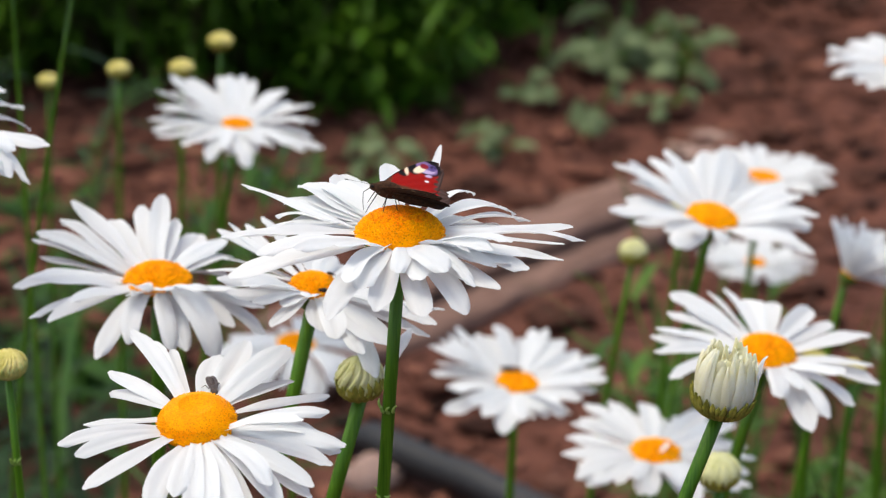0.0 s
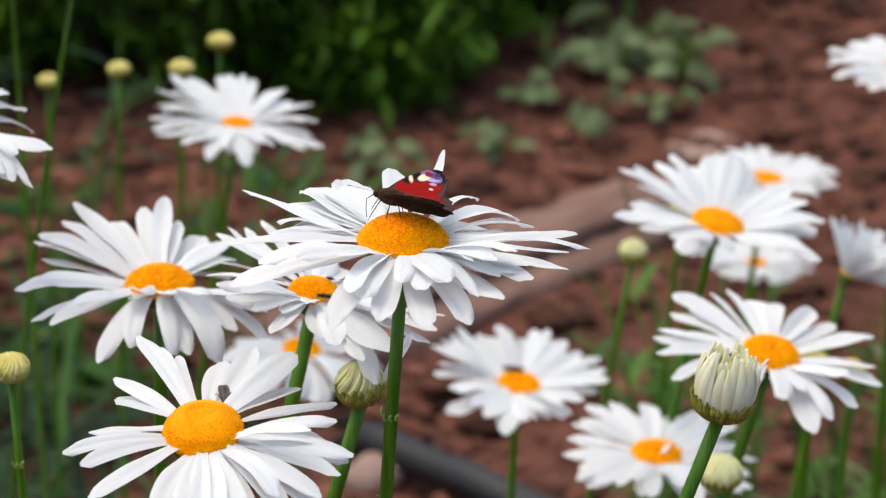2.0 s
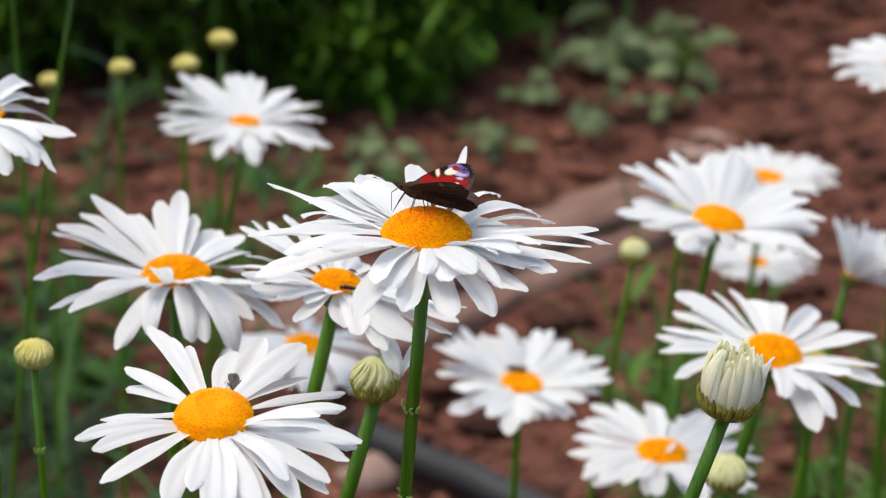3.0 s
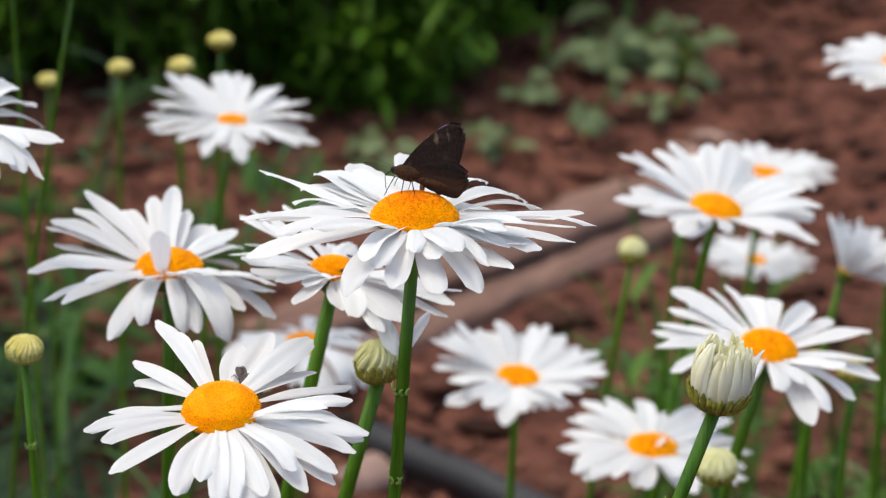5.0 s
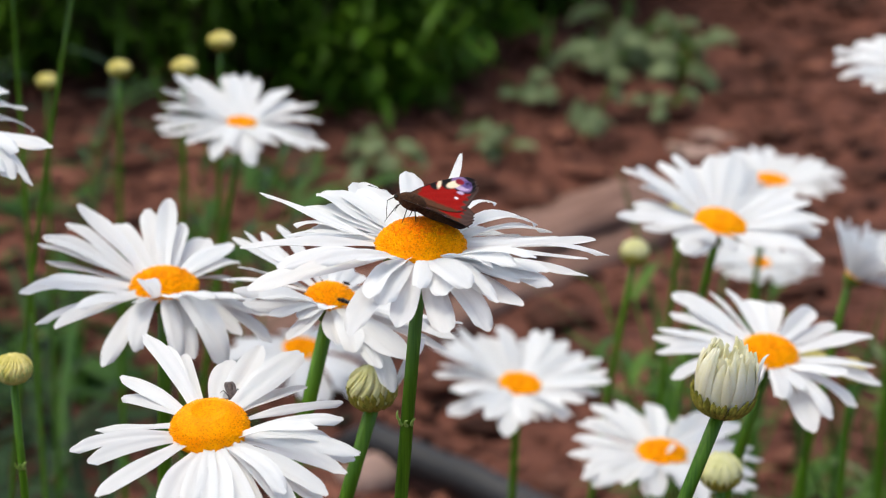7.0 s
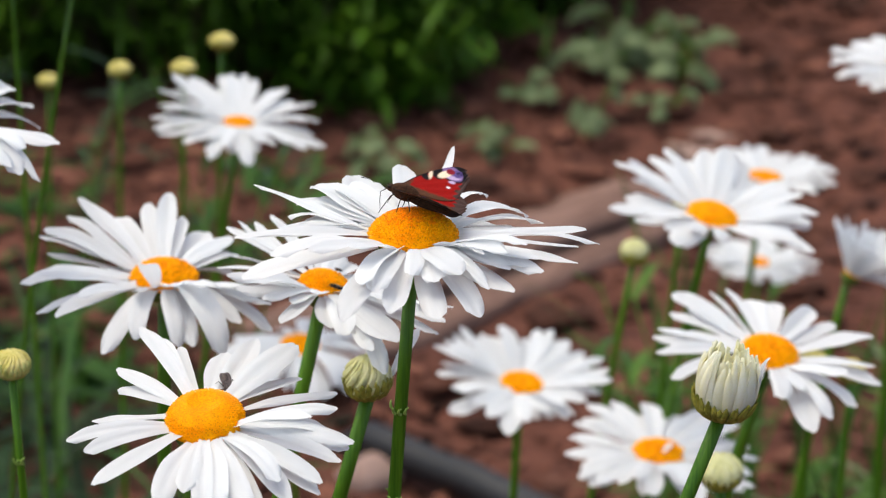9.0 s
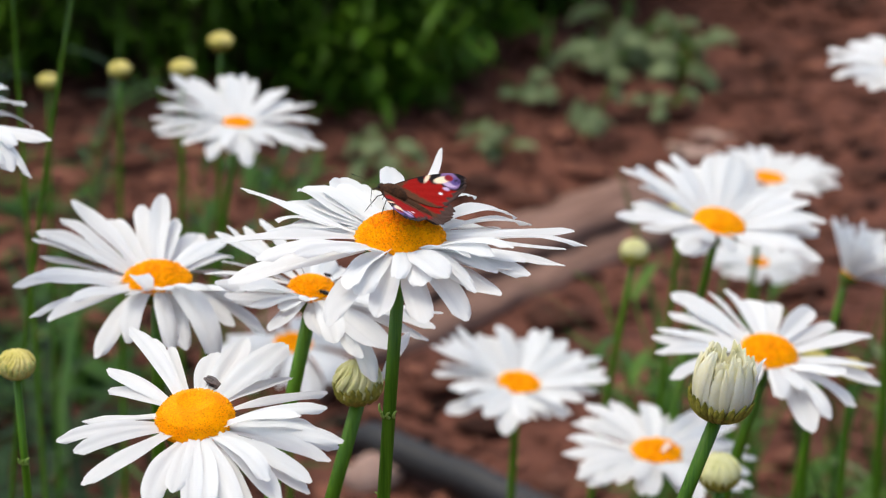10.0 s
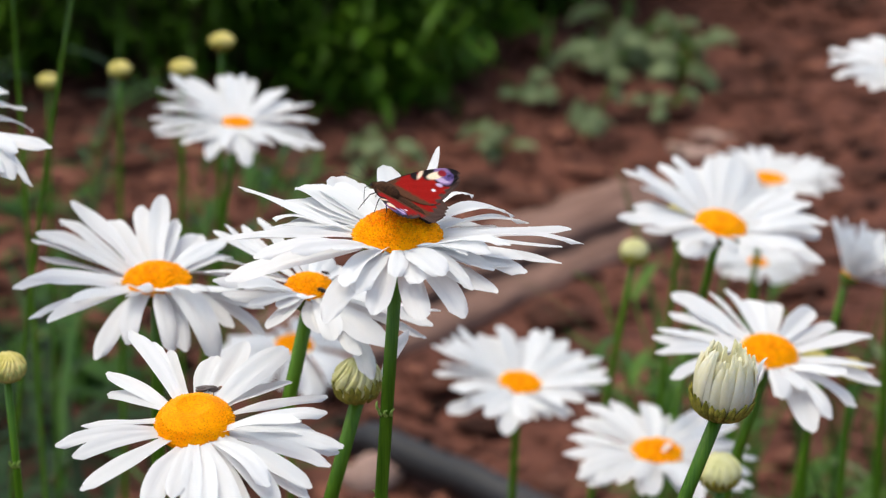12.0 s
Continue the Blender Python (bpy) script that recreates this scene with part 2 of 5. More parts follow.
def daisy(head, lean, tilt, disc, petals, seed, label, dome_high=0.5, florets=150, width=0.0105, droop=22, dimple=0.0, stem=0.0028, low=0.0, fill=15, leaflets=(), relief=1.0):
    """A full daisy. petals: rows of bearing, rise (degrees) and length (millimetres)."""
    rng = random.Random(seed)
    root, h, base = stand("daisy", head, lean, label, "flower", "daisies in the bed")
    m = head_frame(h, tilt)
    axis = m.to_3x3() @ Vector((0, 0, 1))
    add_stem(root, h, stem, 0.008, axis, leaflets)
    verts, faces = lathe([(stem * 1.1, -0.009), (disc * 0.45, -0.008), (disc * 0.8, -0.0055), (disc * 0.92, -0.002), (disc * 0.85, 0.0)], 20)
    ob = solid("calyx", verts, faces, CALYX, root)
    ob.matrix_basis = m
    verts, faces = dome(disc, disc * dome_high, florets, dimple, relief)
    ob = solid("disc", verts, faces, FLORET, root, "domed orange disc of tight florets")
    ob.matrix_basis = m
    if dimple == 0 and florets > 1000:
        ob.data.materials.append(FLORET_DEEP)
        for face in ob.data.polygons:
            c = face.center
            face.material_index = int(math.hypot(c.x, c.y - disc * 0.16) < disc * (0.62 + 0.5 * noise.noise(c * 600)))
    petals = sorted(petals)
    for (a0, r0, l0, *_), (a1, r1, l1, *_) in zip(petals, petals[1:] + [(petals[0][0] + 360, *petals[0][1:])]):
        if fill < a1 - a0 < 45:
            petals = petals + [((a0 + a1) / 2 + rng.uniform(-2, 2), (r0 + r1) / 2 - rng.uniform(2, 9), (l0 + l1) / 2 * rng.uniform(0.8, 0.98))]
    for i, (bearing, rise, length, *own) in enumerate(petals):
        w = own[0] / 1000 if own else width * rng.uniform(0.72, 1.22) * (0.6 + 0.4 * length / 44)
        bend = own[1] * rng.uniform(0.8, 1.2) if own else droop * rng.uniform(0.3, 1.6)
        verts, faces = petal_shape(length / 1000, w, bend, rng.uniform(-13, 13), rng.uniform(-0.15, 0.4), rng)
        ob = solid("petal", verts, faces, PETAL, root, crisp=True)
        ob.matrix_basis = m @ pose(0, 0, 0, 0, 0, bearing) @ pose(disc * 0.8, 0, low + 0.0007 * (i % 3 - 1), rng.uniform(-12, 12), -rise, 0)
    return root, base, m


def wheel(count, rise, length, seed, spread=6, first=0.0):
    """Evenly spread petals with the unevenness of a living flower."""
    rng = random.Random(seed)
    return [(first + 360 * i / count + rng.uniform(-5, 5), rise + rng.uniform(-spread, spread), length * rng.uniform(0.9, 1.08)) for i in range(count)]


def hug(reach, r, bearing, z0, z1, width, swirl, proud, flare=0.0, fold=0.05):
    """A strip that follows a bud's outline from height z0 to z1 (in bud radii), narrowing to its tip."""
    top, rows, cols = [], 9, 5
    for i in range(rows):
        s = i / (rows - 1)
        z = z0 + (z1 - z0) * s
        rad = (reach(z) + proud + flare * s ** 3) * r
        w = width * (0.7 + 0.45 * math.sin(math.pi * min(1, s * 1.1)) - 0.45 * max(0, s - 0.75) / 0.25)
        for j in range(cols):
            t = 2 * j / (cols - 1) - 1
            a = radians(bearing + swirl * s) + t * w * r / max(rad, 0.35 * r)
            k = rad + fold * r * (1 - t * t)
            top.append((k * math.cos(a), k * math.sin(a), (z - 0.05 * t * t * s ** 4) * r))
    faces = []
    for i in range(rows - 1):
        for j in range(cols - 1):
            a = i * cols + j
            faces.append((a, a + 1, a + cols + 1, a + cols))
    n = len(top)
    inner = [(x * 0.955, y * 0.955, z - 0.01 * r) for x, y, z in top]
    ring = list(range(cols)) + [i * cols + cols - 1 for i in range(1, rows)] + [(rows - 1) * cols + j for j in range(cols - 2, -1, -1)] + [i * cols for i in range(rows - 2, 0, -1)]
    faces += [tuple(k + n for k in f[::-1]) for f in faces] + [(q, p, p + n, q + n) for p, q in zip(ring, ring[1:] + ring[:1])]
    return top + inner, faces


def bud(head, lean, tilt, radius, seed, label, opening=0.0, young=PETAL_CLOSED, stem=0.0027, tall=1.0, loose=False, leaflets=(), scales=BRACT, strips=22, swirl=38):
    """A bud: a cup of small scaly bracts and folded petals. opening 0 is shut, 1 a brush of upright petals."""
    rng = random.Random(seed)
    root, h, base = stand("daisy_bud", head, lean, label, "flower bud", "daisy buds in the bed")
    m = head_frame(h, tilt)
    axis = m.to_3x3() @ Vector((0, 0, 1))
    add_stem(root, h, stem, radius * 0.75, axis, leaflets)
    r = radius
    if opening > 0.5:
        def reach(z):
            return np.interp(z, (-0.85, -0.7, -0.4, 0.0, 0.5, 1.0, 1.3, 1.6), (0.36, 0.62, 0.84, 0.95, 0.97, 0.9, 0.78, 0.66))
        top = 0.75
    else:
        def reach(z):
            return np.interp(z / tall, (-0.85, -0.7, -0.4, 0.0, 0.3, 0.55, 0.75, 0.85), (0.35, 0.68, 0.92, 1.0, 0.92, 0.7, 0.38, 0.08))
        top = 0.85 * tall
    levels = [-0.85 + (top + 0.85) * i / 12 for i in range(13)]
    verts, faces = lathe([(reach(z) * r * 0.93, z * r) for z in levels], 24)
    solid("core", verts, faces, young, root).matrix_basis = m
    count = 30 if opening > 0.5 else strips
    for i in range(count):
        bearing, broad = 360 * i / count + rng.uniform(-5, 5), 2.64 / count
        if opening > 0.5:
            strip = hug(reach, r, bearing, -0.6, rng.uniform(1.05, 1.72), rng.uniform(0.11, 0.2), rng.uniform(-16, 16), rng.uniform(-0.06, 0.07), rng.uniform(-0.34, 0.12), 0.035)
        else:
            strip = hug(reach, r, bearing, -0.6, top * rng.uniform(0.86, 1.0), broad * rng.uniform(0.85, 1.2), swirl + rng.uniform(-6, 6), 0.035 * (i % 2) + rng.uniform(0, 0.035), fold=0.038)
        solid("petal", *strip, young, root, crisp=True).matrix_basis = m
    if opening > 0.5:
        for i in range(38):
            ring = 0.12 + 0.68 * math.sqrt(i / 38)
            verts, faces = hug(lambda z: ring, r, 137.5 * i + rng.uniform(-8, 8), 0.2, rng.uniform(1.2, 1.75) - 0.25 * ring, rng.uniform(0.18, 0.28), 0, 0, rng.uniform(-0.15, 0.12))
            solid("petal", verts, faces, young, root, crisp=True).matrix_basis = m
    if loose and opening > 0.5:
        verts, faces = hug(reach, r, -5, 0.3, 1.45, 0.14, 0, 0.04, 0.4)
        solid("petal", verts, faces, PETAL, root, crisp=True).matrix_basis = m
    elif loose:
        solid("petal", *petal_shape(2.6 * r, 0.45 * r, 10, 8, 0.5, rng), PETAL, root, crisp=True).matrix_basis = m @ pose(0.98 * r, 0, -0.1 * r, 60, -57, 0)
    for row, (z0, z1, n) in enumerate(((-0.84, -0.45, 14), (-0.74, -0.26, 18), (-0.62, 0.0 if opening > 0.5 else 0.3 if scales is BRACT_PALE else 0.1, 22))):
        n = round(n * (1.6 if opening > 0.5 else 1))
        for i in range(n):
            verts, faces = hug(reach, r, 360 * (i + 0.5 * (row % 2)) / n + rng.uniform(-4, 4), z0, z1 + rng.uniform(-0.14, 0.12), 0.09 if opening > 0.5 else 0.14, 0, (0.085 if opening < 0.5 else 0.16) - 0.015 * row)
            solid("bract", verts, faces, scales, root).matrix_basis = m
    return root, base, m


main_back = [(155, 11, 49, 4.8, 4), (136, -1, 44, 11.4, 12), (128, 3, 45, 13.3, 12), (121, 0, 44, 14.2, 12), (113, 4, 45, 14.2, 12), (105, 2, 45, 14.2, 12), (95, 10, 43, 9, 12), (77, 16, 48, 4, -6), (78, 10, 40, 5.2, 12), (59, 1, 37, 3.8, 40), (61, -3, 35, 5.7, 30), (42, -5, 41, 6.6, 55), (36, -6, 43, 6.6, 35), (12, 1, 47, 6.2, 12), (356, 2, 49, 6.2, 20), (342, 5, 44, 5.7, 20)]
main_front = [(333, 3, 47, 3.3, 30), (316, 4, 45, 8.5, 25), (309, 5, 37, 5.7, 20), (305, 0, 43, 8.1, 20), (299, -1, 38, 4.3, 60), (293, -9, 43, 8.5, 20), (279, -8, 43, 8.5, 20), (280, 3, 33, 8.5, 30), (270, 4, 30, 6.2, 30), (263, -8, 42, 8.1, 30), (249, -10, 47, 10.4, 20), (252, 1, 38, 8.1, 20), (242, 19, 30, 7.6, 25), (288, 7, 37, 9.5, 20), (301, 14, 32, 5.7, 20)]
main_side = [(204, -7, 48, 10.9, 14), (216, 6, 43, 10.4, 22), (186, 0, 47, 6.6, 20), (163, -9, 44, 7.6, 12), (149, -10, 42, 7.6, 12), (142, -6, 43, 7.6, 12), (230, 12, 39, 8.5, 20), (257, 0, 37, 9.5, 24)]
main_under = [(129, -3, 42, 14.2, 12), (119, -1, 41, 14.2, 12), (110, 1, 42, 14.2, 12), (103, -1, 40, 12.3, 12), (135, -9, 40, 12.3, 12), (128, -8, 38, 13.3, 12), (150, -13, 43, 10.4, 12), (141, -13, 42, 11.4, 12), (117, -4, 36, 13.3, 12), (57, -17, 40, 8.5, 12), (47, -16, 41, 7.6, 12), (314, 17, 41, 7.6, 20), (64, -13, 38, 6.6, 12), (307, 15, 38, 7.6, 20), (21, -5, 44, 6.6, 12), (31, -8, 43, 7.6, 12), (319, 10, 41, 8.5, 20), (314, 8, 40, 7.6, 20), (50, -20, 38, 8.5, 12)]
main_daisy = daisy((-0.0141, 0.7027, 0.6995), (0.076, 0.0), (0.02, 0.0), 0.015, main_back + main_front + main_side + main_under, 1, "large white daisy with a domed orange disc, a butterfly on it", dome_high=0.54, florets=1300, relief=0.9, low=-0.0008, width=0.0092, fill=60, stem=0.0023, leaflets=(0.055, 0.088))
ll_back = [(120, 7, 41, 6.2, 12), (112, 0, 38, 4.9, 12), (106, -4, 36, 5.2, 12), (135, -4, 36, 5.7, 12), (139, -14, 33, 6.6, 12), (172, -10, 28, 4.3, 12), (193, 1, 34, 5.2, 20), (209, 6, 31, 6.2, 20), (228, 2, 37, 8.5, 20), (87, -10, 34, 7.6, 12), (74, -1, 37, 8.5, 12), (56, 0, 38, 10, 12), (46, -11, 32, 7.6, 12), (29, -10, 37, 5.2, 12), (351, 15, 34, 5.2, 20), (346, 7, 30, 7.1, 20)]
ll_front = [(341, 3, 41, 7.1, 20), (341, 0, 39, 5.7, 20), (332, 2, 40, 6.6, 20), (318, 2, 42, 7.1, 20), (316, -1, 43, 7.1, 20), (305, 0, 42, 7.6, 20), (293, -1, 44, 7.6, 20), (285, 1, 45, 7.6, 20), (274, 3, 43, 6.6, 20), (267, 11, 35, 7.1, 20), (258, 6, 38, 8.1, 20), (304, 9, 37, 7.1, 20), (290, 4, 41, 7.1, 20), (280, 5, 41, 7.1, 20), (60, -9, 36, 6.6, 12), (331, 26, 34, 5.7, 20)]
ll_daisy = daisy((-0.0777, 0.6578, 0.6522), (0.02, 0.0), (-0.02, -0.24), 0.0128, ll_back + ll_front, 2, "wide-open white daisy facing forward, orange disc with a dimple", dome_high=0.62, florets=1300, width=0.0082, dimple=0.28, droop=14, fill=60, relief=0.06)
lm_back = [(132, 21, 52, 8.2, 12), (140, 17, 49, 6.6, 12), (154, 15, 48, 10.2, 12), (160, 13, 47, 6.1, 12), (161, 7, 42, 5.1, 12), (188, 8, 38, 7.7, 12), (191, 2, 46, 9.2, 20), (216, -2, 46, 7.1, 20), (229, 0, 45, 12.2, 20), (234, 13, 39, 8.2, 20), (119, 11, 45, 10.2, 12), (103, 17, 48, 8.7, 12), (94, 19, 50, 8.7, 12), (88, 9, 45, 8.2, 12), (78, 2, 43, 12.2, 12), (64, 0, 42, 10.2, 12), (60, -8, 41, 10.2, 12), (63, -22, 44, 9.2, 12)]
lm_front = [(252, -12, 47, 9.2, 70), (264, -5, 42, 8.2, 60), (282, -8, 45, 7.7, 50), (288, -9, 44, 7.7, 50), (290, -7, 35, 6.6, 40), (299, -14, 50, 11.2, 75), (303, -2, 36, 7.1, 50), (312, -6, 40, 7.1, 45), (323, -10, 47, 7.7, 20), (325, 2, 45, 7.1, 20), (326, 7, 45, 6.1, 20), (300, 21, 40, 9.2, 20), (210, 18, 43, 8, 20), (262, 20, 30, 7.5, 20), (283, 22, 34, 7.5, 20), (320, 15, 40, 8, 22)]
lm_daisy = daisy((-0.1154, 0.8599, 0.6227), (0.04, 0.0), (0, -0.02), 0.0142, lm_back + lm_front, 3, "white daisy with drooping lower petals", florets=400, width=0.0098, fill=60)
rfront_back = [(137, 6, 48, 9.7, 12), (146, -1, 43, 7.1, 12), (166, 1, 42, 7.1, 12), (171, -3, 44, 8.2, 12), (192, 1, 45, 7.1, 20), (210, -1, 45, 8.7, 20), (114, 1, 46, 4.1, 12), (105, 3, 46, 4.6, 12), (95, -4, 42, 10.2, 12), (87, -4, 43, 8.2, 12), (79, -2, 43, 9.7, 12), (60, -1, 43, 10.2, 12), (47, -3, 43, 10.2, 12), (24, 4, 46, 12.2, 12), (348, 8, 38, 13.3, 20), (338, 3, 42, 12.2, 20), (130, -4, 41, 9.2, 12), (160, -4, 30, 9.2, 12)]
rfront_front = [(308, 3, 44, 7.7, 20), (293, 1, 44, 8.2, 40), (284, -6, 47, 12.2, 20), (283, 13, 31, 7.1, 20), (269, 10, 36, 9.2, 20), (226, 4, 40, 8.2, 20), (246, 7, 42, 9.2, 20), (306, 25, 39, 10.2, 20)]
rfront_daisy = daisy((0.1494, 0.9702, 0.5456), (0.27, 0.0), (0.12, -0.16), 0.0136, rfront_back + rfront_front, 4, "white daisy with broad petals and a tilted disc", florets=260, width=0.0125, fill=60)
cent_back = [(135, 16, 47, 10.2, 12), (143, 13, 45, 8.2, 12), (155, 13, 45, 8.2, 12), (165, 13, 48, 10.2, 12), (172, 5, 40, 8.7, 12), (177, -3, 41, 7.1, 12), (218, 12, 41, 10.2, 20), (222, -3, 48, 12.2, 20), (246, 6, 43, 10.7, 20), (260, -3, 46, 11.2, 20), (270, 6, 40, 10.7, 20), (104, 14, 44, 12.2, 12), (120, 8, 41, 10.2, 12), (86, 7, 40, 10.2, 12), (79, 13, 44, 8.7, 12), (71, 16, 45, 9.7, 12), (57, 14, 44, 11.2, 12)]
cent_front = [(42, 11, 42, 8.2, 12), (27, 15, 46, 7.1, 12), (17, 13, 45, 11.2, 12), (359, 15, 43, 10.2, 20), (355, 7, 37, 10.2, 20), (321, 19, 37, 10.2, 20), (297, 10, 42, 10.2, 20), (296, 20, 41, 9.2, 20), (284, 17, 38, 9.2, 20), (233, 8, 40, 9.2, 20)]
cent_daisy = daisy((0.0442, 1.2412, 0.4131), (0.05, 0.0), (0.15, -0.12), 0.013, cent_back + cent_front, 5, "white daisy with many narrow petals on a thin stem", dome_high=0.35, florets=120, width=0.0095, fill=10, stem=0.0024)
lr_back = [(132, 7, 45, 9.2, 12), (148, 2, 42, 9.2, 12), (169, 2, 39, 10.2, 12), (192, 3, 43, 10.2, 20), (215, 1, 44, 12.2, 20), (227, 3, 43, 10.2, 20), (115, 6, 44, 6.1, 12), (109, 4, 44, 8.2, 12), (92, 2, 43, 12.2, 12), (84, -4, 37, 9.2, 12), (73, -3, 41, 11.2, 12), (55, 3, 43, 13.3, 12), (33, 6, 45, 13.3, 12), (11, 3, 42, 9.2, 12), (352, 6, 44, 9.2, 20), (329, 0, 46, 11.2, 20), (317, 1, 44, 10.2, 20)]
lr_front = [(261, 6, 42, 10.2, 20), (271, 20, 27, 8.2, 20), (291, 3, 43, 11.2, 20), (280, 12, 38, 9.2, 20), (249, 12, 35, 9.2, 20), (304, 9, 41, 9.2, 20)]
lr_daisy = daisy((0.1165, 1.1362, 0.4171), (0.12, 0.0), (0.06, -0.08), 0.0142, lr_back + lr_front, 6, "low white daisy with a half-hidden disc", dome_high=0.35, florets=120, width=0.0105, fill=10, stem=0.0022)
rb_back = [(162, 16, 49, 9.2, 12), (147, 16, 45, 7.1, 12), (116, 18, 46, 9.2, 12), (128, 14, 43, 8.2, 12), (165, 12, 36, 8.2, 12), (170, -1, 36, 9.2, 12), (195, 1, 48, 12.2, 20), (218, 8, 36, 8.2, 20), (242, 2, 40, 15.3, 20), (102, 12, 43, 10.2, 12), (92, 19, 46, 15.3, 12), (79, 23, 49, 15.3, 12), (67, 18, 46, 11.2, 12), (40, 17, 45, 13.3, 12), (25, 17, 45, 13.3, 12), (2, 16, 46, 13.3, 12), (351, 14, 41, 11.2, 20)]
rb_front = [(328, 5, 48, 13.3, 20), (319, 16, 41, 11.2, 20), (290, 17, 38, 9.2, 20), (247, 15, 33, 8.2, 20)]
rb_daisy = daisy((0.1416, 1.133, 0.5544), (0.12, -0.4), (0.2, -0.1), 0.0142, rb_back + rb_front, 7, "white daisy with raised petals and an orange disc", dome_high=0.5, florets=300, relief=0.5, width=0.0115, fill=10, stem=0.0022)
bl_all = [(146, 24, 52, 10.2, 12), (165, 17, 49, 11.2, 12), (183, 10, 44, 9.2, 12), (186, 2, 47, 10.2, 12), (210, -4, 46, 10.2, 20), (242, -3, 36, 10.2, 20), (255, -13, 43, 10.2, 20), (277, -9, 34, 9.2, 20), (281, -11, 49, 10.7, 20), (131, 19, 49, 10.2, 12), (108, 20, 49, 9.7, 12), (101, 22, 50, 9.2, 12), (92, 21, 49, 9.2, 12), (85, 19, 48, 10.2, 12), (61, 15, 47, 12.2, 12), (31, 12, 45, 12.2, 12), (4, 7, 42, 10.2, 12), (346, -7, 49, 10.7, 20), (317, -2, 40, 10.2, 20), (295, 2, 38, 9.2, 20), (264, -5, 36, 9.2, 20), (66, 3, 36, 9.2, 12)]
bl_daisy = daisy((-0.1263, 1.3416, 0.5426), (0.2, 0.0), (0.08, 0.02), 0.0098, bl_all, 8, "white daisy with upturned petals, disc half hidden", dome_high=0.35, florets=100, width=0.0095, fill=10, stem=0.002)
mid_back = [(135, 8, 44, 5.1, 12), (126, 7, 44, 5.1, 12), (118, 8, 44, 5.1, 12), (140, 4, 45, 6.1, 12), (141, -8, 40, 5.1, 12), (158, -10, 38, 5.1, 12), (216, 14, 37, 8.7, 20), (226, 13, 38, 8.2, 20), (232, 19, 36, 8.2, 20), (82, -7, 34, 8.2, 12), (91, -8, 34, 8.2, 12), (98, -11, 34, 7.1, 12), (75, -11, 34, 8.2, 12), (67, -17, 40, 8.2, 12)]
mid_front = [(250, 10, 22, 7.1, 20), (252, 2, 36, 7.1, 20), (277, -1, 27, 8.7, 20), (285, -2, 33, 9.2, 20), (297, -10, 49, 10.2, 30), (303, 2, 45, 11.2, 20), (332, 11, 47, 7.7, 20), (326, 7, 47, 8.2, 20), (324, 2, 46, 7.7, 20), (312, 14, 44, 9.2, 20), (264, 18, 12, 7.1, 20), (293, -4, 43, 8.2, 20), (239, 10, 34, 7.1, 20)]
mid_daisy = daisy((-0.0478, 0.7943, 0.6455), (0.23, 0.0), (0.15, -0.05), 0.0098, mid_back + mid_front, 9, "white daisy with hanging petals under a larger bloom", florets=400, width=0.0098, fill=60)
edge_l_petals = [(66, -12, 46, 9.2, 36), (60, -20, 46, 7.1, 36), (330, 9, 42, 10.7, 30), (308, -2, 43, 11.2, 50), (315, -6, 47, 4.1, 55), (316, 10, 36, 6.1, 40), (76, -4, 45, 9.2, 30), (304, 3, 41, 10.2, 50), (294, -7, 43, 10.2, 50), (93, -4, 45, 9.2, 20), (115, -14, 45, 9.2, 20), (126, -28, 45, 9.2, 25), (263, 6, 44, 9.2, 40), (277, -9, 44, 9.2, 50)]
edge_l_daisy = daisy((-0.1955, 0.8624, 0.6881), (0.0, 0.0), (0.12, -0.08), 0.011, edge_l_petals, 10, "white daisy with long drooping petals at the bed's end", florets=120, width=0.0125, droop=40, fill=26)
edge_r_daisy = daisy((0.305, 1.4514, 0.5519), (0, 0.0), (-0.1, -0.1), 0.013, wheel(28, 8, 44, 32), 32, "white daisy standing apart over bare soil", florets=100)
rf_daisy = daisy((0.2245, 1.5203, 0.449), (0.1, 0.0), (0.08, -0.02), 0.0125, wheel(30, 12, 40, 33), 33, "white daisy behind another bloom", dome_high=0.35, florets=100, width=0.0095, stem=0.002)
rlow_daisy = daisy((0.2331, 1.5936, 0.3579), (0.0, 0.0), (0.05, -0.02), 0.008, wheel(30, 6, 37, 34), 34, "low white daisy with crowded petals", florets=80, width=0.0095, stem=0.002)
far_daisy = daisy((-0.0902, 1.2953, 0.4154), (0.05, 0.0), (0.1, -0.05), 0.012, wheel(20, -12, 40, 35), 35, "white daisy with hanging petals behind the stems", florets=100, droop=50, stem=0.0018)
rbud_petals = wheel(26, 54, 32, 38, 12) + wheel(14, 72, 27, 39, 8) + [(312, 26, 32), (330, 16, 33), (350, 22, 34), (11, 18, 33), (31, 26, 34)]
rbud_daisy = daisy((0.2505, 1.3098, 0.4575), (0.2, 0.0), (0.5, -0.1), 0.0062, rbud_petals, 38, "half-open white daisy with upright petals", florets=80, width=0.0068, droop=14, fill=60, stem=0.0023)
daisy((-0.1859, 1.1305, 0.6936), (0.22, 0.0), (0.0, -0.05), 0.012, wheel(20, 5, 40, 36), 36, "tall white daisy on a green stem", florets=80, stem=0.0012)
daisy((-0.2386, 1.2341, 0.6859), (0.0, 0.0), (0.0, -0.05), 0.012, wheel(20, 5, 40, 37), 37, "tall white daisy on a green stem", florets=80, stem=0.0012)
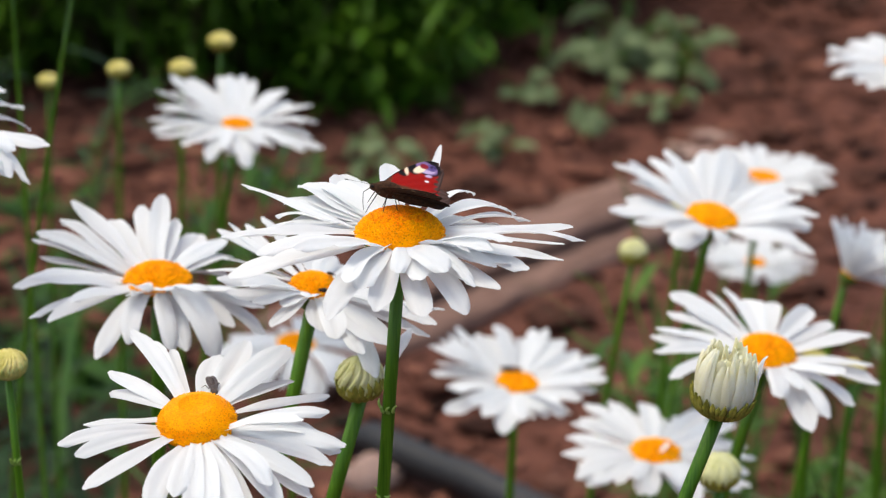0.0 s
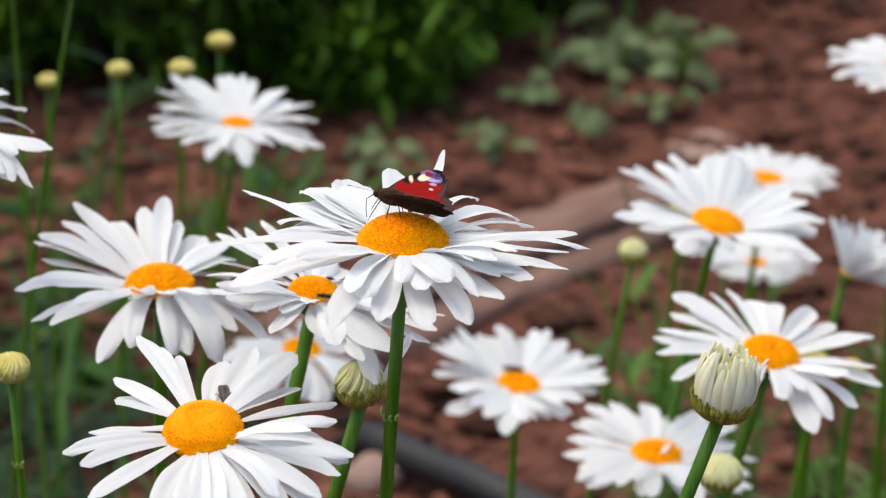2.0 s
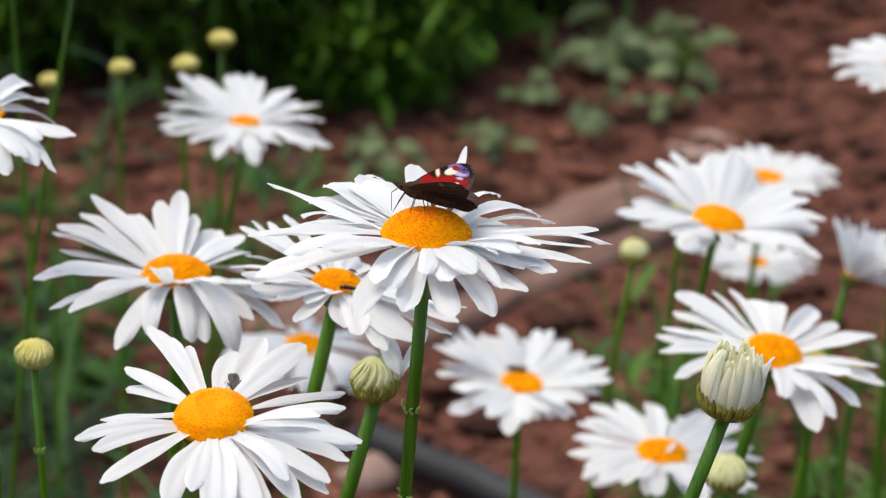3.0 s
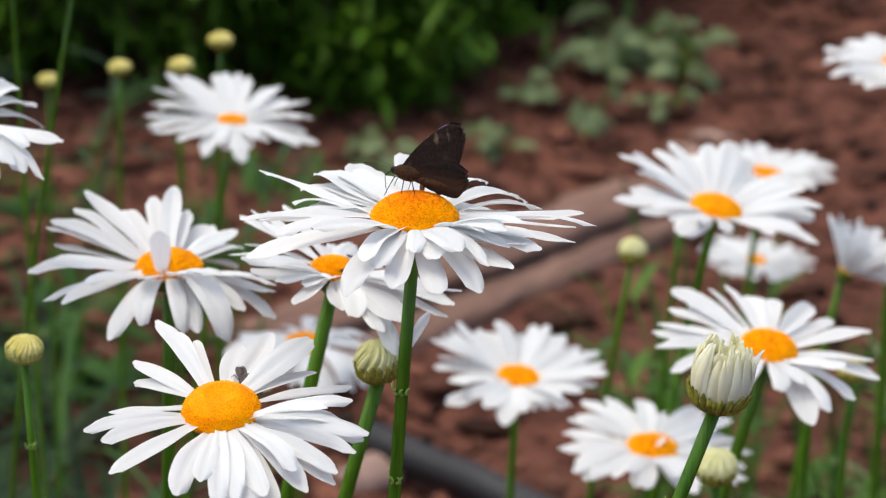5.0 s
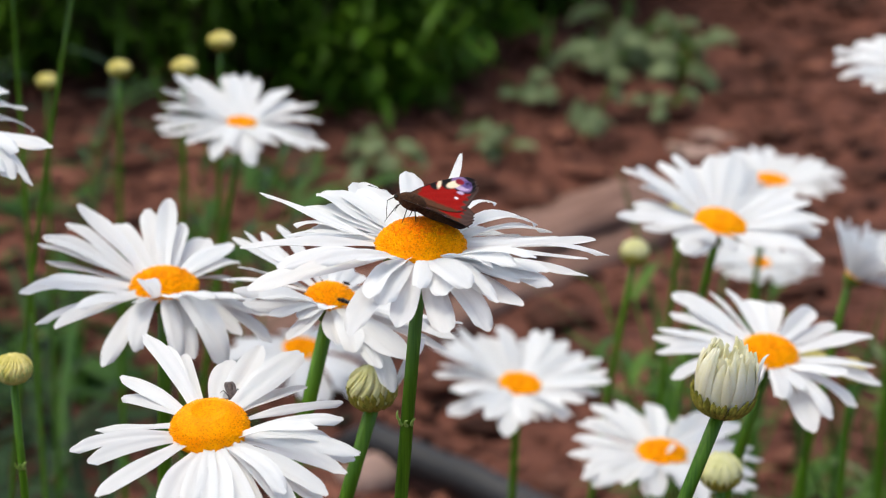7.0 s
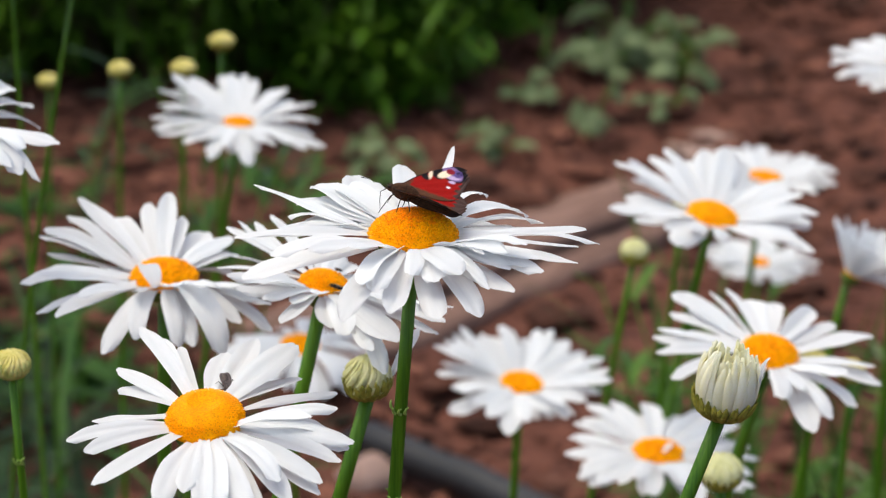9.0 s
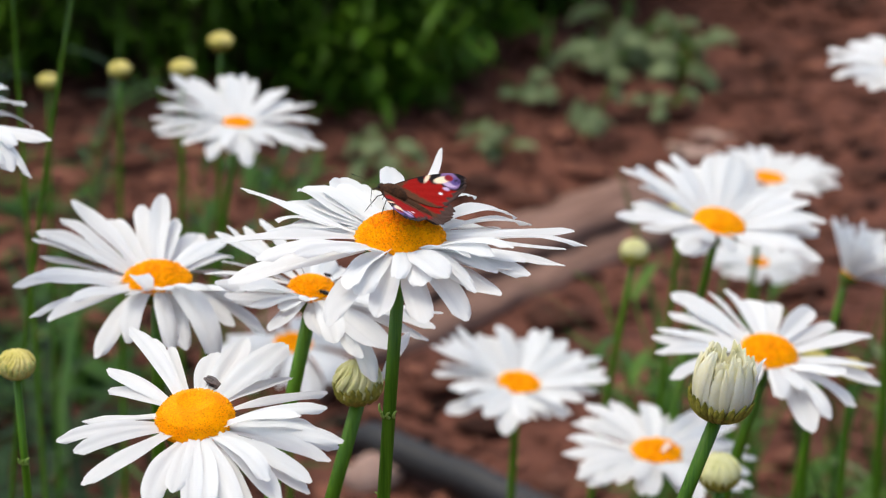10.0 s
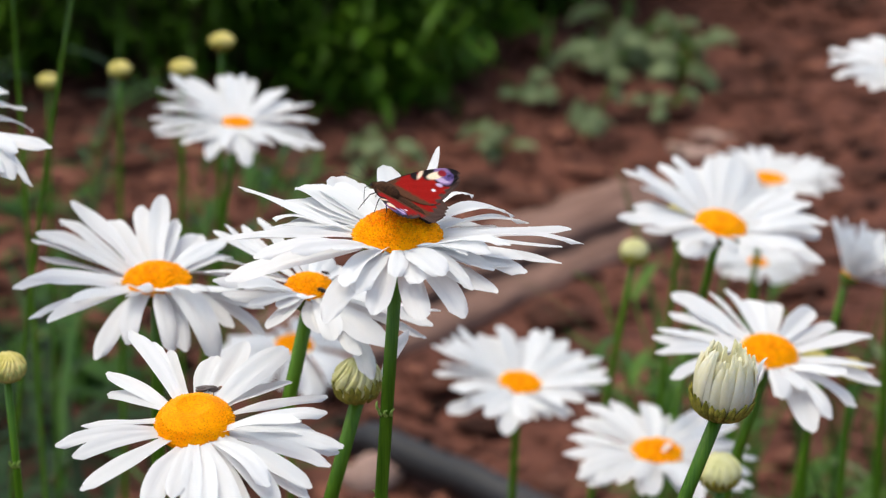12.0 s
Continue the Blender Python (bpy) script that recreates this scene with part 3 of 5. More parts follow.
b_front_bud = bud((0.0887, 0.6613, 0.6616), (0.34, 0.0), (0.12, -0.05), 0.0098, 51, "half-open daisy bud, a brush of cream petals", 1.0, PETAL_YOUNG, stem=0.0022, leaflets=(0.036,), loose=True)
bud((0.2033, 1.1535, 0.4645), (0.02, 0.0), (0, 0), 0.008, 61, "small daisy bud among the leaves", 0.0, PETAL_CLOSED, stem=0.0017)
bud((0.2363, 1.2164, 0.4327), (0.02, 0.0), (0, 0), 0.008, 62, "small daisy bud among the leaves", 0.0, PETAL_CLOSED, stem=0.0017)
bud((0.1517, 1.371, 0.4774), (0.08, 0.0), (0, 0), 0.008, 64, "small daisy bud behind a bloom", 0.0, PETAL_CLOSED, stem=0.0018)
b_low_bud = bud((0.121, 0.9065, 0.5169), (-0.02, 0.0), (-0.05, -0.25), 0.0092, 52, "round closed pale green daisy bud", 0.0, PETAL_BUD, stem=0.0022, strips=12, swirl=26)
b_mid_bud = bud((-0.0299, 0.7548, 0.6262), (0.27, 0.0), (-0.1, -0.1), 0.0086, 53, "closed cream daisy bud with a loose petal", 0.0, PETAL_BUD, loose=True, tall=1.15, strips=28, swirl=62)
b_left_bud = bud((-0.1623, 0.7842, 0.6193), (-0.03, 0.0), (0.05, -0.1), 0.0068, 54, "flat closed yellow-green daisy bud", 0.0, PETAL_CLOSED, stem=0.0015, leaflets=(0.036,), tall=0.95, scales=BRACT_PALE)
b_r_bud = bud((0.117, 1.3151, 0.4699), (0.17, 0.0), (0.05, 0), 0.0084, 55, "small pale daisy bud on a thin stem", 0.0, PETAL_BUD, stem=0.0019, tall=1.15, strips=12, swirl=10)
b1_bud = bud((-0.1563, 1.5536, 0.5403), (0.05, 0.0), (0, -0.05), 0.0084, 56, "round pale yellow daisy bud", 0.0, PETAL_CLOSED, tall=0.85, stem=0.0016)
b2_bud = bud((-0.2277, 1.5468, 0.5217), (0.05, 0.0), (0, -0.05), 0.0078, 57, "round pale yellow daisy bud", 0.0, PETAL_CLOSED, tall=0.85, stem=0.0016)
b3_bud = bud((-0.1718, 1.4504, 0.5492), (0.05, 0.0), (0, -0.05), 0.008, 58, "round pale yellow daisy bud", 0.0, PETAL_CLOSED, tall=0.85, stem=0.0016)
b4_bud = bud((-0.2946, 1.6404, 0.4866), (0.05, 0.0), (0, -0.05), 0.0075, 59, "round pale yellow daisy bud", 0.0, PETAL_CLOSED, tall=0.85, stem=0.0015)


flap_petal = solid("petal", *petal_shape(0.021, 0.0085, 6, 6, 0.5, random.Random(77)), PETAL, lm_daisy[0], crisp=True)
flap_petal.matrix_basis = lm_daisy[2] @ pose(0, 0, 0, 0, 0, 262) @ pose(0.0125, 0, 0.0005, 0, -29, 0)

stray_petal = solid("petal", *petal_shape(0.011, 0.0032, 10, 4, 0.3, random.Random(78)), PETAL, lr_daisy[0], "thin petal fallen across the disc", crisp=True)
stray_petal.matrix_basis = lr_daisy[2] @ pose(0.0015, -0.009, 0.0062, 0, -4, 62)


# ---- ground ----
def ground_height(x, y):
    n = noise.noise(Vector((x * 2.2, y * 2.2, 0))) * 0.02 + noise.noise(Vector((x * 9, y * 9, 3))) * 0.012
    return n + noise.noise(Vector((x * 30, y * 30, 7))) * 0.007 - 0.012


def spaced(lo, hi, step, far):
    """Even steps from lo to hi, then ever longer ones out to far on both sides."""
    mid = list(np.arange(lo, hi, step))
    g, left, right = step, [], []
    x = hi
    while x < far:
        right.append(x)
        g *= 1.35
        x += g
    x, g = lo, step
    while x > -far:
        g *= 1.35
        x -= g
        left.append(x)
    return left[::-1] + mid + right + [far]


def build_ground():
    xs, ys = spaced(-1.2, 1.2, 0.014, 80), spaced(0.9, 4.6, 0.016, 80)
    verts = [(x, y, ground_height(x, y)) for y in ys for x in xs]
    w = len(xs)
    faces = [(j * w + i, j * w + i + 1, (j + 1) * w + i + 1, (j + 1) * w + i) for j in range(len(ys) - 1) for i in range(w - 1)]
    ground = solid("ground", verts, faces, SOIL)
    tagged(ground, "bare reddish-brown garden soil with crumbs and bark", "ground", kind="structure")


def build_clods():
    """Crumbs of soil and chips of bark strewn over the bed."""
    rng = random.Random(5)
    verts, faces = [], []
    for i in range(5200):
        x, y = rng.uniform(-1.0, 1.1), rng.uniform(1.5, 4.3)
        size = rng.uniform(0.004, 0.012) * (2.3 if rng.random() < 0.2 else 1)
        c = Vector((x, y, ground_height(x, y) + size * 0.2))
        sx, sy, sz, a = rng.uniform(0.7, 2.2), rng.uniform(0.6, 1.1), rng.uniform(0.35, 0.8), rng.uniform(0, math.pi)
        n0 = len(verts)
        for lat, count in ((-0.6, 5), (0.35, 5)):
            for k in range(count):
                b = 2 * math.pi * k / count + lat
                q = size * math.cos(lat) * rng.uniform(0.7, 1.2)
                px, py = q * sx * math.cos(b), q * sy * math.sin(b)
                verts.append((c.x + px * math.cos(a) - py * math.sin(a), c.y + px * math.sin(a) + py * math.cos(a), c.z + size * sz * math.sin(lat) * 1.5))
        verts.append((c.x, c.y, c.z + size * sz * rng.uniform(0.8, 1.1)))
        for k in range(5):
            p, p2 = n0 + k, n0 + (k + 1) % 5
            faces += [(p, p2, p2 + 5, p + 5), (p + 5, p2 + 5, n0 + 10)]
    tagged(solid("soil_crumbs", verts, faces, CLOD, smooth=False), "crumbs of brown soil and bark chips", "soil", kind="stuff")


build_ground()
build_clods()


def hose():
    pts = []
    for i in range(40):
        u = i / 39
        x = -0.1 + 0.6 * u
        y = 2.086 - 1.03 * (x + 0.1) - 0.1 * (x + 0.1) ** 2
        pts.append((x, y, ground_height(x, y) * 0.4 + 0.012 - 0.03 * max(0, 0.05 - u) / 0.05))
    verts, faces = tube(pts, [0.0175] * 40, 16)
    tagged(solid("irrigation_pipe", verts, faces, PIPE), "black plastic irrigation pipe lying on the soil", "pipe")


def edging():
    """A weathered timber edging half sunk in the bed: a narrow upper board on a wider sunken one."""
    a, b = Vector((-0.164, 2.23, 0)), Vector((0.37, 2.819, 0))
    way = (b - a).normalized()
    length, rows = (b - a).length, 60
    root = new("edging_timber")
    root.matrix_basis = Matrix.Translation(a) @ Matrix.Rotation(math.atan2(way.y, way.x), 4, "Z")
    tagged(root, "weathered brown timber edging sunk in the soil", "timber")
    upper = [(0.004, 0.014), (-0.006, 0.024), (0.002, 0.034), (0.05, 0.038), (0.09, 0.032), (0.108, 0.014)]
    lower = [(-0.05, -0.03), (-0.052, 0.002), (-0.044, 0.011), (0.0, 0.014), (0.1, 0.016), (0.1, -0.03)]
    for turn, ring in enumerate((upper, lower)):
        n, verts, faces = len(ring), [], []
        for i in range(rows):
            x = length * i / (rows - 1)
            sink = 0.02 * max(0, x / length - 0.75) / 0.25
            for k, (o, h) in enumerate(ring):
                j = noise.noise(Vector((x * 14, turn * 5.0, k * 1.7))) * 0.008 + noise.noise(Vector((x * 55, turn * 5.0, k * 2.3))) * 0.003
                verts.append((x, o + j, h + j * 0.8 - sink))
        for i in range(rows - 1):
            for k in range(n):
                q, q2 = i * n + k, i * n + (k + 1) % n
                faces.append((q, q + n, q2 + n, q2))
        faces += [tuple(range(n)), tuple(range((rows - 1) * n, rows * n))[::-1]]
        solid("board", verts, faces, TIMBER, root)


def rock(x, y, sx, sy, sz, seed, label):
    verts, faces = lathe([(0.3, -0.8), (0.85, -0.5), (1.0, 0.0), (0.82, 0.5), (0.5, 0.8), (0.1, 0.92)], 14)
    out = []
    for v in verts:
        v = Vector(v)
        k = 1 + 0.3 * noise.noise(v * 1.4 + Vector((seed * 3.1, 0, 0))) + 0.1 * noise.noise(v * 4 + Vector((seed, 5, 0)))
        out.append((v.x * sx * k, v.y * sy * k, v.z * sz * k))
    ob = solid("stone", out, faces, STONE)
    ob.matrix_basis = pose(x, y, ground_height(x, y) + sz * 0.35, 0, 0, seed * 40)
    tagged(ob, label, "stone", "stones on the soil")


hose()
edging()
rock(-0.071, 2.005, 0.04, 0.026, 0.02, 1, "flat pinkish stone lying on the soil by the pipe")
rock(0.37, 3.08, 0.07, 0.06, 0.008, 2, "pale flat stone by the timber edging")
rock(0.12, 2.75, 0.022, 0.02, 0.014, 3, "small brownish stone on the soil")


# ---- plants behind the flowers ----
def gather(pieces):
    verts, faces = [], []
    for v, f in pieces:
        n = len(verts)
        verts += v
        faces += [tuple(i + n for i in face) for face in f]
    return verts, faces


def shrub(x, y, wide, tall, seed):
    """A dense dark shrub: branching twigs and thousands of small narrow leaves."""
    rng = random.Random(seed)
    root = new("shrub")
    root.matrix_basis = Matrix.Translation((x, y, 0))
    tagged(root, "dense dark green shrub in deep shade", "shrub", "shrubs behind the bed")
    twigs, leaves = [], []
    for i in range(46):
        a, out = rng.uniform(0, 2 * math.pi), wide * math.sqrt(rng.random())
        tip = Vector((out * math.cos(a), out * math.sin(a), tall * rng.uniform(0.25, 1.0) * (1.1 - 0.45 * (out / wide) ** 2)))
        foot = Vector((tip.x * 0.35, tip.y * 0.35, -0.02))
        pts = [foot.lerp(tip, k / 5) + Vector((rng.uniform(-1, 1), rng.uniform(-1, 1), 0)) * 0.012 * (k > 0) for k in range(6)]
        twigs.append(tube(pts, [0.005 * (1 - 0.14 * k) for k in range(6)], 5))
        for k in range(60):
            s = rng.uniform(0.12, 1.0)
            p = foot.lerp(tip, s) + Vector((rng.gauss(0, 1), rng.gauss(0, 1), rng.gauss(0, 1))) * 0.03
            p.z = max(p.z, 0.005)
            way = Vector((rng.gauss(0, 1), rng.gauss(0, 1) - 0.2, rng.gauss(0.3, 0.8))).normalized()
            leaves.append(leaf_blade(p, way, Vector((0, 0.1, 1)), rng.uniform(0.035, 0.075), rng.uniform(0.004, 0.009), 0.7, rng, 4))
    tagged(solid("branchwork", *gather(twigs), TWIG, root), kind="stuff")
    tagged(solid("foliage", *gather(leaves), LEAF_SHRUB, root), kind="stuff")


def weed(x, y, size, seed):
    """A leafy weed: short arching stalks that carry drooping leaves of five toothed lobes."""
    rng = random.Random(seed)
    root = new("weed")
    root.matrix_basis = Matrix.Translation((x, y, ground_height(x, y)))
    tagged(root, "low grey-green leafy weed on bare soil", "weed", "weeds on the soil")
    for i in range(rng.randint(8, 12)):
        a = rng.uniform(0, 2 * math.pi)
        out = size * rng.uniform(0.2, 0.9)
        foot, tip = Vector((0, 0, -0.005)), Vector((out * math.cos(a), out * math.sin(a), size * rng.uniform(0.4, 1.3)))
        pts = [foot.lerp(tip, k / 4) + Vector((0, 0, 0.15 * size * math.sin(math.pi * k / 4))) for k in range(5)]
        solid("stalk", *tube(pts, [0.0013] * 5, 5), STEM, root)
        pieces, fall = [], rng.uniform(-1.7, 0.0)
        for b, ln in ((-80, 0.55), (-42, 0.8), (0, 1.0), (42, 0.8), (80, 0.55)):
            way = Vector((math.cos(a + radians(b)), math.sin(a + radians(b)), fall + 0.3 * math.cos(radians(b))))
            for spread in (-14, 14):
                turn = Matrix.Rotation(radians(spread), 3, "Z")
                pieces.append(leaf_blade(pts[-1], (turn @ way).normalized(), Vector((0, -0.3, 1)), size * rng.uniform(0.5, 0.7) * ln, size * 0.1 * ln, 0.9, rng, 5))
        solid("leaf", *gather(pieces), LEAF_PALE, root)


def leaf_clump(x, y, tall, count, seed, mat=None, spread=0.75, slim=1.0):
    """Basal daisy foliage: long narrow leaves that arch up from the ground."""
    rng = random.Random(seed)
    root = new("daisy_foliage")
    root.matrix_basis = Matrix.Translation((x, y, 0))
    tagged(root, "clump of narrow fresh green daisy leaves" if mat else "clump of long narrow dark green daisy leaves", "foliage", "daisy foliage")
    for i in range(count):
        a = rng.uniform(0, 2 * math.pi)
        way = Vector((math.cos(a) * spread, math.sin(a) * spread, 1)).normalized()
        foot = Vector((rng.gauss(0, 0.03), rng.gauss(0, 0.03), -0.01))
        length = tall * rng.uniform(0.6, 1.2)
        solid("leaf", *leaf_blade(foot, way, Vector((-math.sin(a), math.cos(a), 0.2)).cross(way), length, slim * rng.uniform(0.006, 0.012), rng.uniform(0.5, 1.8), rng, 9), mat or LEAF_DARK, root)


def leafy_shoot(x, y, tall, seed, tones=(LEAF_MID, LEAF_DARK, LEAF_DARK)):
    """A slim daisy shoot without a flower: a curved stem with narrow leaves set round it."""
    rng = random.Random(seed)
    root = new("daisy_shoot")
    root.matrix_basis = Matrix.Translation((x, y, ground_height(x, y)))
    tagged(root, "slim green daisy shoot with narrow leaves", "foliage", "daisy foliage")
    lean = Vector((rng.uniform(-0.25, 0.25), rng.uniform(-0.2, 0.2), 0)) * tall
    pts = [Vector((lean.x * k * k / 49, lean.y * k * k / 49, tall * k / 7 - 0.01)) for k in range(8)]
    solid("stem", *tube(pts, [0.0018 - 0.00015 * k for k in range(8)], 6), STEM, root)
    for i in range(rng.randint(9, 14)):
        k = rng.uniform(1.0, 6.9)
        spot = pts[int(k)].lerp(pts[int(k) + 1], k - int(k))
        a = i * 2.4 + rng.uniform(-0.4, 0.4)
        way = Vector((math.cos(a), math.sin(a), rng.uniform(0.3, 1.3))).normalized()
        solid("leaf", *leaf_blade(spot, way, Vector((0, 0, 1)), rng.uniform(0.03, 0.065), rng.uniform(0.003, 0.0055), rng.uniform(0.4, 1.4), rng, 6), rng.choice(tones), root)


for i, (x, y, wide, tall) in enumerate(((-1.2, 3.6, 0.5, 0.65), (-0.78, 3.5, 0.45, 0.65), (-0.42, 3.5, 0.4, 0.6), (-0.12, 3.62, 0.4, 0.6), (0.12, 3.95, 0.36, 0.55), (0.42, 4.3, 0.4, 0.5), (0.85, 4.65, 0.5, 0.6), (1.4, 5.1, 0.5, 0.6), (-0.95, 4.1, 0.5, 0.8), (-0.5, 4.1, 0.5, 0.8), (-0.05, 4.3, 0.5, 0.75), (0.4, 4.9, 0.5, 0.7), (-0.13, 3.36, 0.2, 0.3))):
    shrub(x, y, wide, tall, 100 + i)
for i, (x, y, size) in enumerate(((0.215, 3.42, 0.066), (0.285, 3.45, 0.078), (0.36, 3.36, 0.072), (0.205, 3.1, 0.066), (0.13, 3.26, 0.044), (0.076, 3.04, 0.046), (0.33, 3.21, 0.046), (-0.07, 2.94, 0.056), (0.25, 3.38, 0.06), (0.32, 3.42, 0.06))):
    weed(x, y, size, 200 + i)
scatter = random.Random(21)
for i in range(16):
    leaf_clump(scatter.uniform(-0.62, -0.2), scatter.uniform(2.15, 3.0), scatter.uniform(0.06, 0.12), 8, 360 + i, LEAF_MID, 1.1)
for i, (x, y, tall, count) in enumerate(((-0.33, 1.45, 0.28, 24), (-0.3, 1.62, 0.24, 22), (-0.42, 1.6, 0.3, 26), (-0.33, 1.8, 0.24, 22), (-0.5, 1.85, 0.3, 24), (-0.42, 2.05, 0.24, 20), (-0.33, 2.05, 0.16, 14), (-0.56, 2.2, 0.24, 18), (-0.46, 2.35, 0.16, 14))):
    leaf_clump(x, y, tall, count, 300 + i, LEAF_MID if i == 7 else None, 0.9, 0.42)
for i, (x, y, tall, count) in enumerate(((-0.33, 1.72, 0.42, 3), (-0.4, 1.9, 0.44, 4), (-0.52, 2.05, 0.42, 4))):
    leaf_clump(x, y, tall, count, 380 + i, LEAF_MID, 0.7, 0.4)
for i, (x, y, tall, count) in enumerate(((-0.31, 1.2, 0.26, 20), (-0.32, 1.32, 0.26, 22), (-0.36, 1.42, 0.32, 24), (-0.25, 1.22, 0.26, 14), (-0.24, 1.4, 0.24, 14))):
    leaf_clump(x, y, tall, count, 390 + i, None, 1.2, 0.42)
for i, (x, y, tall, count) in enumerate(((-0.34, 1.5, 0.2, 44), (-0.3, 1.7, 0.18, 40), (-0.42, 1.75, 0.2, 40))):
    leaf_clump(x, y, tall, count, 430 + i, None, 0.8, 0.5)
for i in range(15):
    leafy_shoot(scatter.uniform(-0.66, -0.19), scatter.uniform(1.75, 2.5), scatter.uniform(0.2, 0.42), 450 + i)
for i in range(11):
    leafy_shoot(scatter.uniform(0.22, 0.42), scatter.uniform(1.45, 1.95), scatter.uniform(0.16, 0.3), 480 + i, (LEAF_FRESH, LEAF_FRESH, LEAF_PALE))
for i in range(6):
    leafy_shoot(scatter.uniform(0.13, 0.21), scatter.uniform(1.52, 1.72), scatter.uniform(0.29, 0.36), 500 + i, (LEAF_FRESH, LEAF_MID))
for i, (x, y, tall, count) in enumerate(((0.36, 1.95, 0.2, 12), (0.2, 1.8, 0.32, 8), (0.24, 1.9, 0.3, 8), (0.35, 1.62, 0.3, 10), (0.3, 1.5, 0.3, 8))):
    leaf_clump(x, y, tall, count, 410 + i, LEAF_MID, 0.22, 0.3)
for i, (x, y, tall, count) in enumerate(((0.3, 1.55, 0.22, 8), (0.35, 1.6, 0.24, 9), (0.28, 1.85, 0.16, 8), (0.12, 1.6, 0.07, 9), (0.31, 1.42, 0.2, 8))):
    leaf_clump(x, y, tall, count, 340 + i, LEAF_MID, 0.9, 0.55)

# ---- insects ----
def pellet(center, size, seg=12, rings=8):
    """Verts and faces of a rounded body with given half sizes."""
    prof = [(math.sin(math.pi * (i + 0.15) / (rings + 0.3)), -math.cos(math.pi * (i + 0.15) / (rings + 0.3))) for i in range(rings + 1)]
    verts, faces = lathe(prof, seg)
    return [(center[0] + v[2] * size[0], center[1] + v[1] * size[1], center[2] + v[0] * size[2]) for v in verts], [f[::-1] for f in faces]


def mix(a, b, k):
    k = max(0.0, min(1.0, k))
    return tuple(x + (y - x) * k for x, y in zip(a, b))


RED, BROWN, BLACK, CREAM, EDGE = (0.25, 0.0035, 0.0025), (0.085, 0.033, 0.016), (0.008, 0.006, 0.007), (0.82, 0.62, 0.44), (0.06, 0.034, 0.028)
LILAC, VIOLET, INK, UNDER = (0.5, 0.38, 0.56), (0.1, 0.065, 0.2), (0.02, 0.012, 0.045), (0.034, 0.02, 0.014)


def blot(p, centre, long, short, turn):
    """1 inside an ellipse (half lengths in millimetres, turned by degrees), falling to 0 over its soft rim."""
    dx, dy = p[0] - centre[0], p[1] - centre[1]
    c, d = math.cos(radians(turn)), math.sin(radians(turn))
    return max(0.0, min(1.0, (1 - math.hypot((dx * c + dy * d) / long, (dy * c - dx * d) / short)) * min(long, short) / 0.45 + 0.5))


def fore_pattern(s, t, p):
    """Upper side of the forewing. s: root to tip, t: front edge to hind edge, p: place in millimetres."""
    p = (p[0], p[1] / 1.22)
    rough = noise.noise(Vector((p[0] * 0.9, p[1] * 0.9, 2)))
    col = mix(BROWN, RED, (p[1] - 2.6 + 0.4 * rough) * 1.1)
    col = mix(col, BROWN, (p[0] - 1.2 + rough) * 0.9)
    col = mix(col, EDGE, (-13.9 - p[0] + 0.8 * math.sin(p[1] * 2.6) + 0.7 * rough) * 1.3)
    col = mix(col, EDGE, (s - 0.85 + 0.04 * rough) * 12)
    col = mix(col, BLACK, (0.06 - t) * 25)
    col = mix(col, BLACK, blot(p, (-1.6, 9.2), 1.9, 1.2, 30))
    col = mix(col, BLACK, blot(p, (-5.2, 13.2), 3.4, 2.6, 65))
    col = mix(col, CREAM, blot(p, (-3.0, 10.7), 1.9, 0.7, 75))
    col = mix(col, BLACK, blot(p, (-10.0, 15.2), 5.6, 4.1, 20))
    col = mix(col, (0.2, 0.12, 0.26), blot(p, (-10.0, 14.5), 4.3, 2.7, 20))
    col = mix(col, LILAC, blot(p, (-10.8, 12.8), 2.6, 0.8, -12) * 0.8)
    col = mix(col, CREAM, blot(p, (-7.7, 13.2), 3.0, 1.5, -48))
    col = mix(col, VIOLET, blot(p, (-11.7, 15.2), 2.0, 1.6, 20))
    col = mix(col, INK, blot(p, (-12.1, 15.6), 1.2, 1.0, 0) * (0.6 + rough))
    col = mix(col, (0.2, 0.01, 0.02), blot(p, (-9.0, 15.0), 1.6, 1.3, 0))
    col = mix(col, LILAC, blot(p, (-11.2, 10.7), 1.2, 0.6, -10))
    col = mix(col, (0.9, 0.88, 0.9), blot(p, (-10.9, 8.0), 0.65, 0.4, 0))
    return mix(col, EDGE, (s - 0.93) * 16)


def hind_pattern(s, t, p):
    """Upper side of the hindwing: brown towards the body, red outside, a grey-brown margin."""
    col = mix(RED, BROWN, (1.0 - p[1]) * 0.9)
    col = mix(BROWN, col, (-7.0 - p[0]) * 0.5)
    return mix(col, EDGE, (-15.2 - p[0] + 0.6 * math.sin(p[1] * 3)) * 1.2)


def along(points, s):
    """A point on a smooth line through points."""
    k = s * (len(points) - 1)
    i = min(int(k), len(points) - 2)
    f = k - i
    p0, p1, p2, p3 = (Vector(points[max(0, min(len(points) - 1, j))]) for j in (i - 1, i, i + 1, i + 2))
    return 0.5 * (2 * p1 + (p2 - p0) * f + (2 * p0 - 5 * p1 + 4 * p2 - p3) * f * f + (3 * p1 - p0 - 3 * p2 + p3) * f ** 3)


